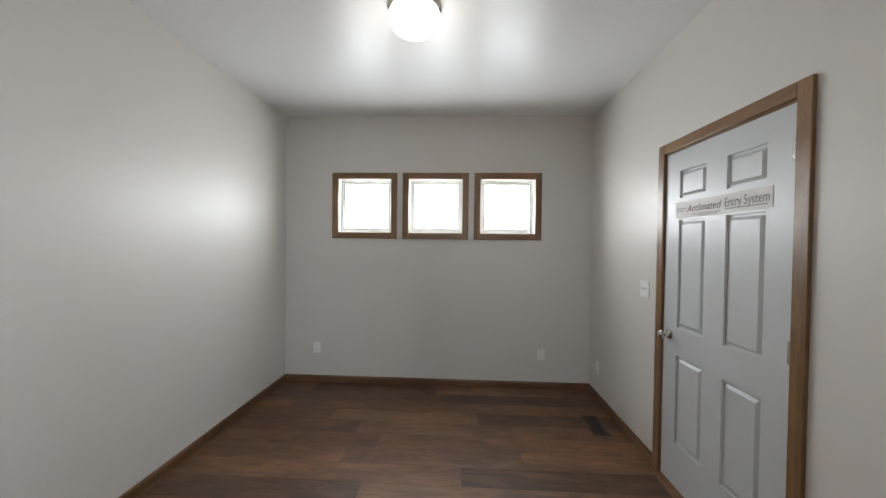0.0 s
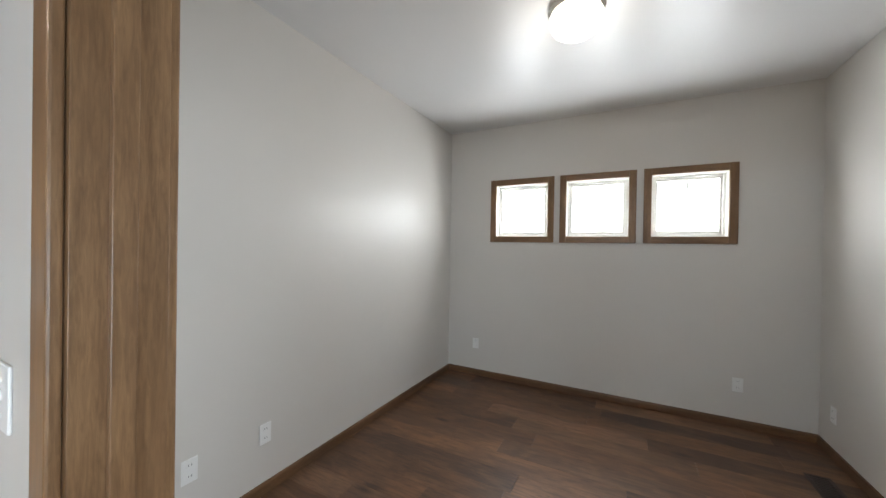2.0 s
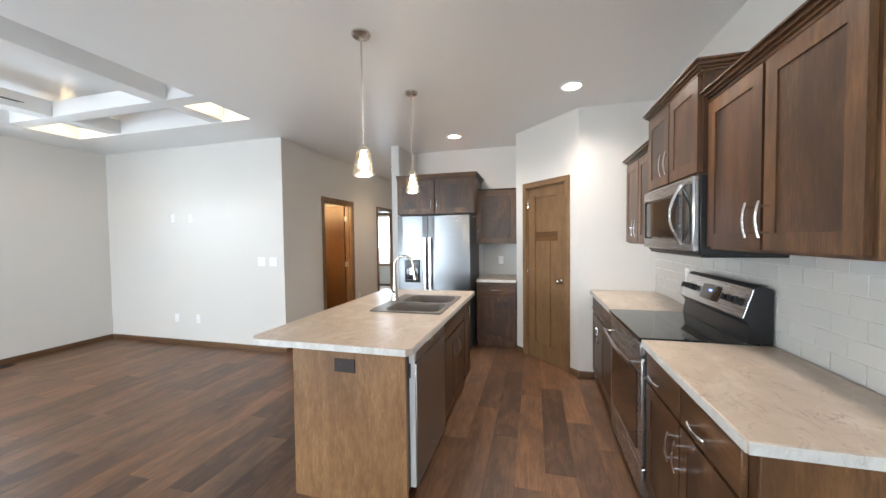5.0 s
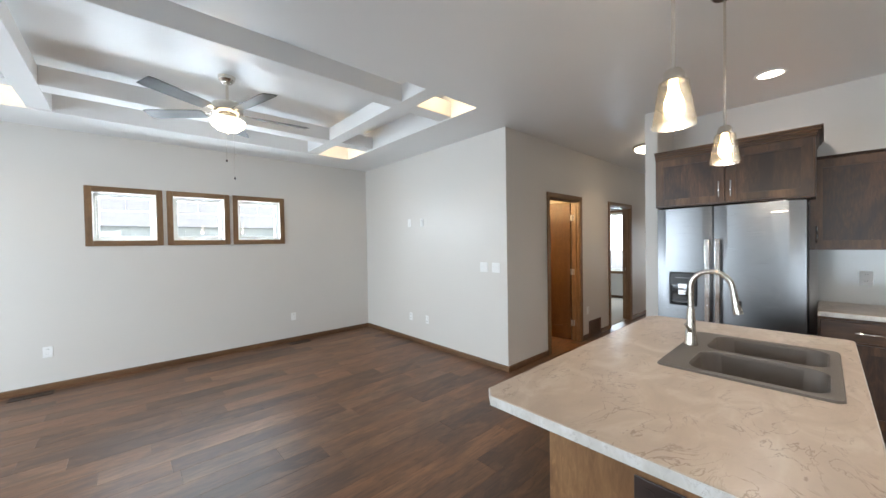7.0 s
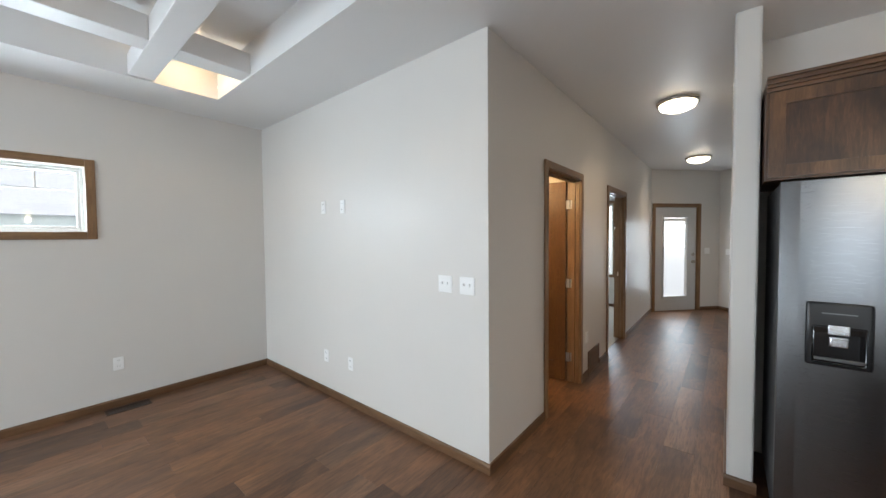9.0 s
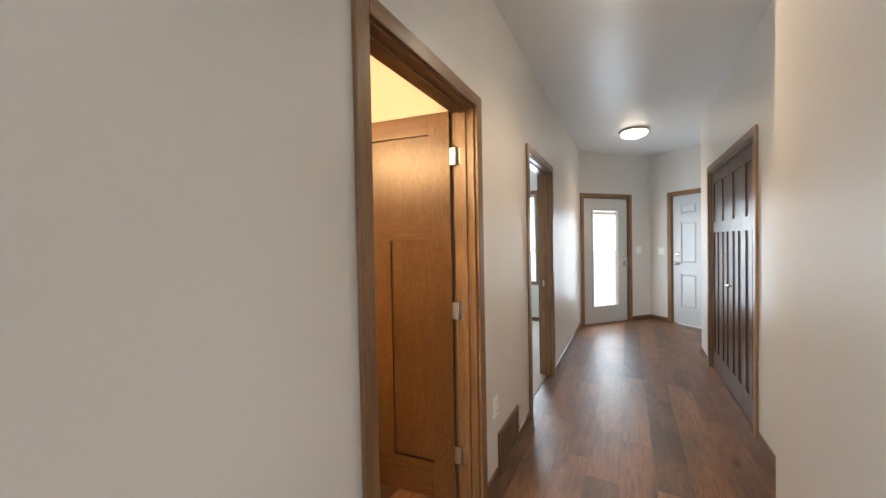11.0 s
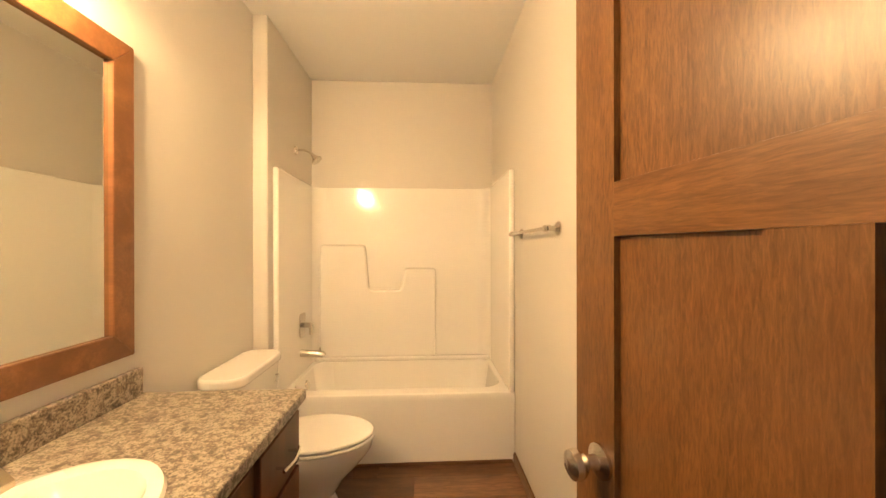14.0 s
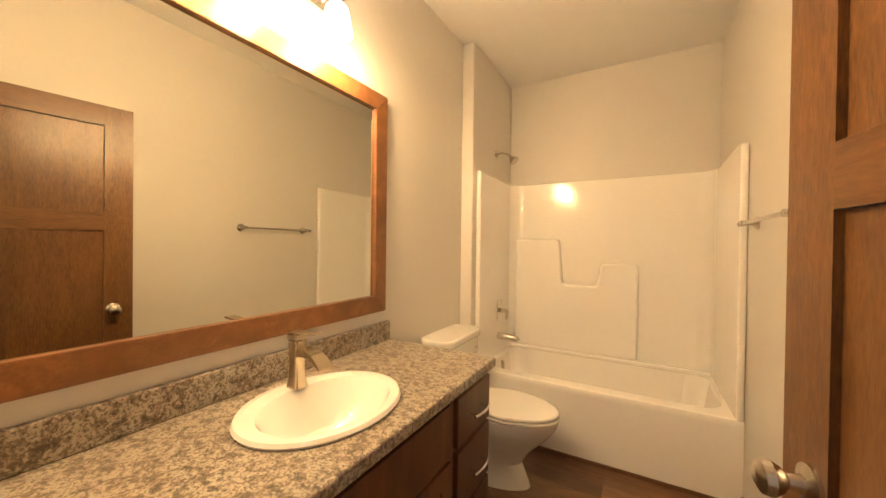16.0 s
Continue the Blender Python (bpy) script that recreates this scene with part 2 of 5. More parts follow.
# fridge steel: dim room reflections put into a darker base colour
STEEL_DIM = metallic("brushed_steel_dim", (0.21, 0.215, 0.225), 0.28, 0)
DWSTEEL = metallic("dishwasher_steel", (0.42, 0.40, 0.385), 0.3, 0)
NICKEL = metallic("satin_nickel", (0.66, 0.62, 0.56), 0.24)
CHROME = metallic("chrome", (0.80, 0.80, 0.80), 0.12)
HINGE = metallic("satin_hinge_steel", (0.62, 0.62, 0.61), 0.38)
FAUCET = metallic("champagne_nickel", (0.66, 0.58, 0.45), 0.22)
WHITE = glossy("white_plastic", (0.88, 0.88, 0.87), 0.35)
WHITEDOOR = painted("white_door_paint", (0.58, 0.60, 0.61), 0.36, 0.05, 90)
VINYL = glossy("window_vinyl", (0.80, 0.79, 0.75), 0.4)
BLACK = glossy("black_plastic", (0.012, 0.012, 0.013), 0.3)
BLACKGLASS = glossy("black_glass", (0.008, 0.008, 0.009), 0.06, 0.4)
BRONZE = glossy("brown_plate", (0.030, 0.017, 0.013), 0.4)
GREYCASE = glossy("grey_case", (0.09, 0.09, 0.095), 0.4)
PORCELAIN = glossy("porcelain", (0.78, 0.765, 0.74), 0.1, 0.5)
FIBERGLASS = glossy("white_fiberglass", (0.92, 0.905, 0.88), 0.13, 0.4)
SINKGREY = painted("composite_sink", (0.14, 0.118, 0.10), 0.42, 0.2, 500)
TILE = glossy("glazed_tile", (0.60, 0.595, 0.565), 0.13, 0.3)
GROUT = painted("grout", (0.75, 0.745, 0.72), 0.8, 0.3)
BLADE = wooden("fan_blade", (0.03, 0.027, 0.027), (0.08, 0.074, 0.072), 0, 0.4, 0)
CARPET = painted("carpet", (0.42, 0.37, 0.31), 0.95, 0.9, 400)
PANE = glass("window_glass")
SHADEGLASS = glass("seeded_glass", (0.97, 0.94, 0.87), 0.3, 0.13)
MIRROR = metallic("mirror_silver", (0.74, 0.75, 0.70), 0.0)
MIRROR.node_tree.nodes["Principled BSDF"].inputs["Roughness"].default_value = 0.0
for link in list(MIRROR.node_tree.links):
    if link.to_socket.name == "Roughness":
        MIRROR.node_tree.links.remove(link)
GLOW_DEN = glowing("den_globe_glow", (1.0, 0.93, 0.82), 4.0)
GLOW_HALL = glowing("hall_bowl_glow", (1.0, 0.86, 0.66), 7.0)
GLOW_CAN = glowing("downlight_glow", (1.0, 0.88, 0.72), 14.0)
GLOW_BULB = glowing("bulb_glow", (1.0, 0.80, 0.52), 22.0)
GLOW_BATH = glowing("bath_shade_glow", (1.0, 0.84, 0.58), 9.0)
GLOW_FAN = glowing("fan_bowl_glow", (1.0, 0.86, 0.62), 5.0)
GLOW_COVE = glowing("cove_puck_glow", (1.0, 0.72, 0.40), 30.0)
PAPER = painted("sticker_paper", (0.74, 0.72, 0.70), 0.6)
INK_RED = painted("sticker_ink_red", (0.16, 0.06, 0.07), 0.6)
INK_GREY = painted("sticker_ink_grey", (0.22, 0.22, 0.23), 0.6)
SIDING = painted("house_siding", (0.62, 0.68, 0.66), 0.7)
SHINGLE = painted("roof_shingle", (0.7, 0.7, 0.71), 0.9, 0.5, 30)
GRASS = painted("ground_pale_grit", (0.55, 0.55, 0.53), 0.95, 0.6, 60)
CONCRETE = painted("concrete_path", (0.42, 0.41, 0.39), 0.9, 0.5, 60)

# ---- building helpers ----


def box(bm, x0, x1, y0, y1, z0, z1, r=0.0, seg=2):
    """A block with its edges rounded by r."""
    m = Matrix.LocRotScale(((x0 + x1) / 2, (y0 + y1) / 2, (z0 + z1) / 2), None, (abs(x1 - x0), abs(y1 - y0), abs(z1 - z0)))
    made = bmesh.ops.create_cube(bm, size=1, matrix=m)["verts"]
    if r:
        edges = {e for v in made for e in v.link_edges}
        bmesh.ops.bevel(bm, geom=list(edges), offset=r, segments=seg, affect="EDGES", profile=0.5)
    return bm


def blk(*a, r=0.0, seg=2):
    return box(bmesh.new(), *a, r=r, seg=seg)


def lathe(profile, steps=28, bm=None, m=Matrix(), cap=True):
    """A turned body from (radius, height) pairs."""
    bm = bm or bmesh.new()
    rings = []
    for r, z in profile:
        rings.append([bm.verts.new(m @ Vector((r * math.cos(2 * math.pi * k / steps), r * math.sin(2 * math.pi * k / steps), z))) for k in range(steps)])
    for a, b in zip(rings, rings[1:]):
        for k in range(steps):
            bm.faces.new((a[k], a[(k + 1) % steps], b[(k + 1) % steps], b[k]))
    for ring, (r, _) in ((rings[0], profile[0]), (rings[-1], profile[-1])):
        if cap and r > 1e-4:
            bm.faces.new(ring)
    bmesh.ops.remove_doubles(bm, verts=bm.verts, dist=1e-5)
    bmesh.ops.recalc_face_normals(bm, faces=bm.faces)
    return bm


def tube(points, radius, steps=12, bm=None, squash=1.0):
    """A round bar along a line of points; radius may be a list."""
    bm = bm or bmesh.new()
    pts = [Vector(p) for p in points]
    radii = radius if isinstance(radius, (list, tuple)) else [radius] * len(pts)
    rings, side = [], None
    for k, p in enumerate(pts):
        d = (pts[min(k + 1, len(pts) - 1)] - pts[max(k - 1, 0)]).normalized()
        ref = side if side is not None else (Vector((0, 0, 1)) if abs(d.z) < 0.9 else Vector((1, 0, 0)))
        u = (ref - d * ref.dot(d)).normalized()
        w = d.cross(u)
        side = u
        rings.append([bm.verts.new(p + radii[k] * (u * math.cos(2 * math.pi * i / steps) * squash + w * math.sin(2 * math.pi * i / steps))) for i in range(steps)])
    for a, b in zip(rings, rings[1:]):
        for i in range(steps):
            bm.faces.new((a[i], a[(i + 1) % steps], b[(i + 1) % steps], b[i]))
    bm.faces.new(rings[0])
    bm.faces.new(rings[-1])
    bmesh.ops.recalc_face_normals(bm, faces=bm.faces)
    return bm


def outline(points, z0, z1, r=0.0, bm=None):
    """A flat outline pulled up from z0 to z1, its rims rounded."""
    bm = bm or bmesh.new()
    f = bm.faces.new([bm.verts.new((x, y, z0)) for x, y in points])
    up = bmesh.ops.extrude_face_region(bm, geom=[f])["geom"]
    bmesh.ops.translate(bm, verts=[v for v in up if isinstance(v, bmesh.types.BMVert)], vec=(0, 0, z1 - z0))
    bmesh.ops.recalc_face_normals(bm, faces=bm.faces)
    if r:
        rims = [e for e in bm.edges if abs(e.verts[0].co.z - e.verts[1].co.z) < 1e-6]
        bmesh.ops.bevel(bm, geom=rims, offset=r, segments=3, affect="EDGES", profile=0.5)
    return bm


def mesh_of(name, bm, mat, smooth=True):
    """A mesh from bm: rounded edges are shaded smooth, the broad faces between them stay flat."""
    bm.normal_update()
    me = bpy.data.meshes.new(name)
    curved = []
    for f in bm.faces:
        beside = [g.calc_area() for e in f.edges for g in e.link_faces if g is not f and 0.02 < f.normal.angle(g.normal, 3.0) < 0.56]
        curved.append(bool(beside) and f.calc_area() < 1.8 * max(beside))
    bm.to_mesh(me)
    bm.free()
    me.materials.append(mat)
    if smooth:
        me.set_sharp_from_angle(angle=radians(32))
        me.polygons.foreach_set("use_smooth", curved)
    return me


def part(name, bm, mat, parent=None, label="", m=None):
    ob = new(name, mesh_of(name, bm, mat))
    ob.parent = parent
    if m is not None:
        ob.matrix_basis = m
    return tagged(ob, label) if label else ob


def thing(name, m, label, category, group="", kind=""):
    ob = new(name)
    ob.empty_display_size = 0.1
    ob.matrix_basis = m
    return tagged(ob, label, category, group, kind)


def structure(name, bm, mat, label="", category=""):
    return tagged(part(name, bm, mat), label, category, "", "structure")


def panels(w, h, t, rects, raised=0.0):
    """A panelled leaf, x 0..w, z 0..h, thick t about y = 0; rects are the sunk panels."""
    bm = bmesh.new()
    core = t * 0.15
    xs = sorted({0, w, *(r[0] for r in rects), *(r[1] for r in rects)})
    zs = sorted({0, h, *(r[2] for r in rects), *(r[3] for r in rects)})
    for z0, z1 in zip(zs, zs[1:]):
        run = None
        for x0, x1 in zip(xs, xs[1:]):
            sunk = any(r[0] < (x0 + x1) / 2 < r[1] and r[2] < (z0 + z1) / 2 < r[3] for r in rects)
            if not sunk:
                run = (run[0], x1) if run else (x0, x1)
            if (sunk or x1 == w) and run:
                box(bm, run[0], run[1], -t / 2, t / 2, z0, z1)
                run = None
    bmesh.ops.remove_doubles(bm, verts=bm.verts, dist=1e-5)
    box(bm, 0.004, w - 0.004, -core, core, 0.004, h - 0.004)
    for x0, x1, z0, z1 in rects if raised else ():
        for s in (-1, 1):
            e, f = 0.014, 0.029
            lo = [bm.verts.new((x, s * core, z)) for x, z in ((x0 + e, z0 + e), (x1 - e, z0 + e), (x1 - e, z1 - e), (x0 + e, z1 - e))]
            hi = [bm.verts.new((x, s * (core + raised), z)) for x, z in ((x0 + f, z0 + f), (x1 - f, z0 + f), (x1 - f, z1 - f), (x0 + f, z1 - f))]
            bm.faces.new(hi)
            for k in range(4):
                bm.faces.new((lo[k], lo[(k + 1) % 4], hi[(k + 1) % 4], hi[k]))
    bmesh.ops.recalc_face_normals(bm, faces=bm.faces)
    return bm


def wall(name, p0, p1, depth, openings=(), z1=H, z0=0.0, mat=None, label="warm off-white painted drywall wall"):
    """A wall from p0 to p1 whose face lies on that line and whose body goes depth to its left; openings are (from, to, sill, head) along it."""
    d = Vector((p1[0] - p0[0], p1[1] - p0[1], 0))
    n = d.length
    bm = bmesh.new()
    at = 0.0
    for a, b, sill, head in sorted(openings):
        box(bm, at, a, 0, depth, z0, z1)
        if sill > z0:
            box(bm, a, b, 0, depth, z0, sill)
        if head < z1:
            box(bm, a, b, 0, depth, head, z1)
        at = b
    box(bm, at, n, 0, depth, z0, z1)
    ob = structure(name, bm, mat or WALL, label, "wall")
    ob.matrix_basis = pose(p0[0], p0[1], 0, 0, 0, math.degrees(math.atan2(d.y, d.x)))
    return ob


def baseboard(p0, p1, label="stained brown wooden baseboard along the wall"):
    """A baseboard that stands to the right of the line p0 to p1."""
    d = Vector((p1[0] - p0[0], p1[1] - p0[1], 0))
    bm = bmesh.new()
    prof = ((0, 0), (-0.013, 0), (-0.013, 0.05), (-0.009, 0.062), (0, 0.066))
    a, b = ([bm.verts.new((x, y, z)) for y, z in prof] for x in (0, d.length))
    bm.faces.new(a)
    bm.faces.new(b)
    for k in range(5):
        bm.faces.new((a[k], a[(k + 1) % 5], b[(k + 1) % 5], b[k]))
    bmesh.ops.recalc_face_normals(bm, faces=bm.faces)
    ob = structure("baseboard", bm, BASE, label, "baseboard")
    ob.matrix_basis = pose(p0[0], p0[1], 0, 0, 0, math.degrees(math.atan2(d.y, d.x)))
    return ob


def doorway(name, m, w, h, depth, sides=(-1, 1), label="stained wooden door casing and jamb"):
    """Casing and jamb round an opening of w by h; x along the wall from the opening's edge, y through the wall 0..depth."""
    top = thing(name, m, label, "door frame", "", "structure")
    c = 0.062
    for x0, x1, nm in ((-0.002, 0.018, "jamb"), (w - 0.018, w + 0.002, "jamb")):
        part(nm, blk(x0, x1, 0.001, depth - 0.001, 0, h, r=0.001), TRIM, top)
    part("head_jamb", blk(0.018, w - 0.018, 0.001, depth - 0.001, h - 0.018, h + 0.002, r=0.001), TRIM_X, top)
    for x0, x1 in ((0.018, 0.029), (w - 0.029, w - 0.018)):
        part("door_stop", blk(x0, x1, depth * 0.35, depth * 0.35 + 0.032, 0, h - 0.018, r=0.002), TRIM, top)
    part("door_stop", blk(0.029, w - 0.029, depth * 0.35, depth * 0.35 + 0.032, h - 0.029, h - 0.018, r=0.002), TRIM_X, top)
    for s in sides:
        y0, y1 = (-0.017, 0) if s < 0 else (depth, depth + 0.017)
        for x0, x1 in ((-c + 0.008, 0.008), (w - 0.008, w + c - 0.008)):
            part("casing", blk(x0, x1, y0, y1, 0, h - 0.008 + c, r=0.004), TRIM, top)
        part("head_casing", blk(0.008, w - 0.008, y0, y1, h - 0.008, h - 0.008 + c, r=0.004), TRIM_X, top)
    return top


def knob_set(parent, x, z, t, mat=NICKEL):
    for s in (-1, 1):
        body = lathe([(0.031, 0), (0.031, 0.006), (0.014, 0.012), (0.011, 0.03), (0.02, 0.038), (0.027, 0.05), (0.025, 0.062), (0.012, 0.069), (0.0, 0.07)], 24)
        part("knob", body, mat, parent, "round satin nickel knob", pose(x, s * t / 2, z, 90 if s < 0 else -90))


def hinge(parent, x, y, z, mat=NICKEL):
    bm = tube([(x, y, z - 0.045), (x, y, z + 0.045)], 0.0065, 10)
    box(bm, x - 0.002, x + 0.011, y - 0.0015, y + 0.0015, z - 0.044, z + 0.044)
    box(bm, x - 0.011, x + 0.002, y - 0.0015, y + 0.0015, z - 0.044, z + 0.044)
    return part("hinge", bm, mat, parent)


def craftsman(w, h=2.03, t=0.035, e=0.11, mid=0.062, rail=(1.395, 1.5), top=0.105):
    """A leaf with one wide panel over two tall ones: stile e, half middle stile mid, the lock rail's heights."""
    return panels(w, h, t, [(e, w - e, rail[1], h - top), (e, w / 2 - mid, 0.19, rail[0]), (w / 2 + mid, w - e, 0.19, rail[0])])


def rails(parent, w, h=2.03, t=0.035, mat=None, e=0.11, rail=(1.395, 1.5), top=0.105, lock=None, x0=0.0):
    """The level rails of a three-panel leaf, between its stiles."""
    for z0, z1, own in ((0.0, 0.19, None), (*rail, lock), (h - top, h, None)):
        part("rail", blk(x0 + e, x0 + w - e, -t / 2 - 0.0007, t / 2 + 0.0007, z0, z1, r=0.0005), own or mat or DOORWOOD_X, parent)


def six_panel(w, h=2.03, t=0.04):
    a, b, c, d = 0.128, w / 2 - 0.072, w / 2 + 0.072, w - 0.128
    r = []
    for x0, x1 in ((a, b), (c, d)):
        r += [(x0, x1, 0.26, 0.788), (x0, x1, 0.957, 1.60), (x0, x1, 1.73, 1.892)]
    return panels(w, h, t, r, 0.012)


def bar_pull(parent, m, length=0.13, mat=CHROME):
    """An arched bar handle; its length runs along x, and it stands off along -y."""
    n = 10
    pts = [(length * (k / n - 0.5), -0.030 - 0.010 * math.sin(math.pi * k / n), 0) for k in range(n + 1)]
    bm = tube(pts, 0.0055, 8)
    for x in (-length * 0.36, length * 0.36):
        tube([(x, 0, 0), (x, -0.037, 0)], 0.0045, 8, bm)
    return part("handle", bm, mat, parent, "", m)


def shaker(parent, x0, x1, z0, z1, y, mat, pull=None, drawer=False, t=0.02):
    """A cabinet front in the plane y, facing -y; pull: 'l', 'r', 'lt', 'rt' (side, and t: near the top), or 'c' level."""
    w, h = x1 - x0, z1 - z0
    e = min(0.062, w * 0.24)
    if drawer:
        bm = blk(0, w, -t / 2, t / 2, 0, h, r=0.004)
    else:
        bm = panels(w, h, t, [(e, w - e, e, h - e)])
    leaf = part("drawer_front" if drawer else "door", bm, mat, parent, "", pose(x0, y - t / 2, z0))
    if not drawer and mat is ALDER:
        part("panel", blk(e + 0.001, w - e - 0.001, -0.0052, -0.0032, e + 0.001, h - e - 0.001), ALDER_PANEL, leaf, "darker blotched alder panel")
    if pull == "c":
        bar_pull(leaf, pose(w / 2, -t / 2, h / 2))
    elif pull:
        hx = 0.032 if pull[0] == "l" else w - 0.032
        hz = h - 0.11 if pull.endswith("t") else 0.11
        bar_pull(leaf, pose(hx, -t / 2, hz, 0, 90, 0))
    return leaf


def crown(parent, x0, x1, y0, y1, z, mat, hgt=0.055, out=0.04, left=True, right=True):
    """A stepped crown round the front and the free ends of an upper cabinet (front at y0)."""
    bm = bmesh.new()
    for k, (o, a, b) in enumerate(((0.006, 0.0, 0.28), (0.35 * out, 0.28, 0.5), (0.7 * out, 0.5, 0.8), (out, 0.8, 1.0))):
        box(bm, x0 - (o if left else 0), x1 + (o if right else 0), y0 - o, y1, z + a * hgt, z + b * hgt, r=0.003)
    return part("crown", bm, mat, parent)

# ---- structure ----
floor = structure("floor", blk(-10.8, 3.7, -7.3, 4.0, -0.12, -0.004), SUBFLOOR, "dark brown wood-look plank floor", "floor")
WIN_Z = (1.548, 2.108)
DEN_WIN = (-0.51, 0.2175, 0.945)
LIV_WIN = (-0.188, -0.897, -1.605)
wall("wall_north_den", (-1.46, 3.81), (1.9, 3.81), 0.17, [(x + 1.46 - 0.28, x + 1.46 + 0.28, *WIN_Z) for x in DEN_WIN])
wall("wall_west_den", (-1.34, 0.48), (-1.34, 3.81), 0.12)
wall("wall_east_den", (1.78, 3.81), (1.78, 0.48), 0.12, [(1.23, 2.115, 0, 2.04)])
wall("wall_north_kitchen", (-3.36, 0.362), (3.5, 0.362), 0.118, [(3.153, 4.68, 0, 2.04)])
wall("wall_pantry_side", (-3.36, -0.345), (-3.36, 0.48), 0.10)
PANTRY0, PANTRY_TURN = (-4.08, -1.0), math.degrees(math.atan2(0.655, 0.72))
wall("wall_pantry", PANTRY0, (-3.36, -0.345), 0.10, [(0.19, 0.81, 0, 2.04)])
wall("wall_pantry_back", (-4.66, -1.0), (-4.08, -1.0), 0.10)
wall("wall_west_kitchen", (-4.66, -2.596), (-4.66, -0.9), 0.10)
structure("wall_fridge_wing", blk(-4.76, -4.13, -2.716, -2.596, 0, H, r=0.014), WALL, "off-white wing wall with rounded corners beside the fridge", "wall")
structure("wall_hall_jog", blk(-5.12, -4.70, -2.712, -2.33, 0, H, r=0.02), WALL, "off-white drywall corner with a rounded edge", "wall")
wall("wall_north_pantry", (-4.76, 0.362), (-3.46, 0.362), 0.118)
wall("wall_west_pantry", (-4.66, -0.9), (-4.66, 0.362), 0.10)
wall("wall_closet", (-8.42, -2.43), (-5.1, -2.43), 0.10, [(0.49, 1.97, 0, 2.04)])
wall("wall_closet_side", (-8.42, -1.746), (-8.42, -2.33), 0.10)
wall("wall_closet_back", (-8.3, -1.7), (-4.7, -1.7), 0.1)
ENTRY0, GARAGE0 = (-9.2, -3.86), (-10.3, -2.85)
ENTRY_TURN, GARAGE_TURN = math.degrees(math.atan2(1.01, -1.1)), math.degrees(math.atan2(1.1, 1.01))
GARAGE1 = (-10.3 + 0.676 * 1.5, -2.85 + 0.736 * 1.5)
wall("wall_entry", ENTRY0, GARAGE0, 0.15, [(0.075, 1.015, 0, 2.04)])
wall("wall_garage", GARAGE0, GARAGE1, 0.12, [(0.37, 1.29, 0, 2.04)])
wall("wall_entry_north", GARAGE1, (-8.42, GARAGE1[1]), 0.10)
wall("wall_south_hall", (-3.33, -3.86), (-9.2, -3.86), 0.115, [(0.882, 1.71, 0, 2.04), (2.74, 3.64, 0, 2.04)])
wall("wall_west_living", (-3.33, -7.1), (-3.33, -3.975), 0.22)
wall("wall_south_living", (3.5, -6.93), (-3.33, -6.93), 0.17, [(3.5 - x - 0.28, 3.5 - x + 0.28, *WIN_Z) for x in LIV_WIN])
wall("wall_east_living", (3.5, 0.48), (3.5, -7.1), 0.16, [(0.63, 1.83, 0.3, 2.1), (4.38, 6.78, 0.02, 2.1)])
wall("wall_south_bath", (-3.55, -6.97), (-5.136, -6.97), 0.13)
wall("wall_west_bath", (-5.136, -7.1), (-5.136, -3.975), 0.115)
structure("wall_tub_return", blk(-3.64, -3.55, -6.97, -6.16, 0, H, r=0.01), WALL, "short off-white return wall at the tub", "wall")
wall("wall_west_bedroom", (-9.3, -7.1), (-9.3, -3.975), 0.15, [(1.55, 2.55, 0.67, 2.15)])
wall("wall_south_bedroom", (-5.25, -6.98), (-9.3, -6.98), 0.12)
wall("wall_north_den_lobby", (1.9, 0.48), (1.9, 0.5), 0.1)

TX0, TX1, TY0, TY1, TZ = -2.69, 0.90, -6.31, -3.70, 3.0
bm = bmesh.new()
box(bm, -10.8, TX0, -7.3, 4.1, H, H + 0.1)
box(bm, TX1, 3.7, -7.3, 4.1, H, H + 0.1)
box(bm, TX0, TX1, -7.3, TY0, H, H + 0.1)
box(bm, TX0, TX1, TY1, 4.1, H, H + 0.1)
structure("ceiling", bm, CEIL, "smooth off-white painted ceiling", "ceiling")
bm = bmesh.new()
box(bm, TX0 - 0.1, TX1 + 0.1, TY0 - 0.1, TY1 + 0.1, TZ, TZ + 0.08)
for a in ((TX0 - 0.05, TX0 - 0.001, TY0, TY1), (TX1 + 0.001, TX1 + 0.05, TY0, TY1), (TX0, TX1, TY0 - 0.05, TY0 - 0.001), (TX0, TX1, TY1 + 0.001, TY1 + 0.05)):
    box(bm, *a, H + 0.1, TZ)
structure("ceiling_tray", bm, CEIL, "white recessed ceiling tray above the living room", "ceiling")
BX, BY = ((-2.24, -2.08), (0.29, 0.45)), ((-4.24, -4.06), (-5.78, -5.60))
for x0, x1 in BX:
    structure("ceiling_beam", blk(x0, x1, TY0, TY1, H + 0.012, H + 0.17, r=0.006), CEIL, "white painted beam across the coffered tray", "beam")
for y0, y1 in BY:
    for x0, x1 in ((TX0, BX[0][0]), (BX[0][1], BX[1][0]), (BX[1][1], TX1)):
        structure("ceiling_beam", blk(x0, x1, y0, y1, H + 0.012, H + 0.17, r=0.006), CEIL, "white painted beam across the coffered tray", "beam")

# baseboards
PN = Vector((0.72, 0.655, 0)).normalized()
EN, GN = Vector((-1.1, 1.01, 0)).normalized(), Vector((1.01, 1.1, 0)).normalized()


def along(p, d, s):
    return (p[0] + d.x * s, p[1] + d.y * s)


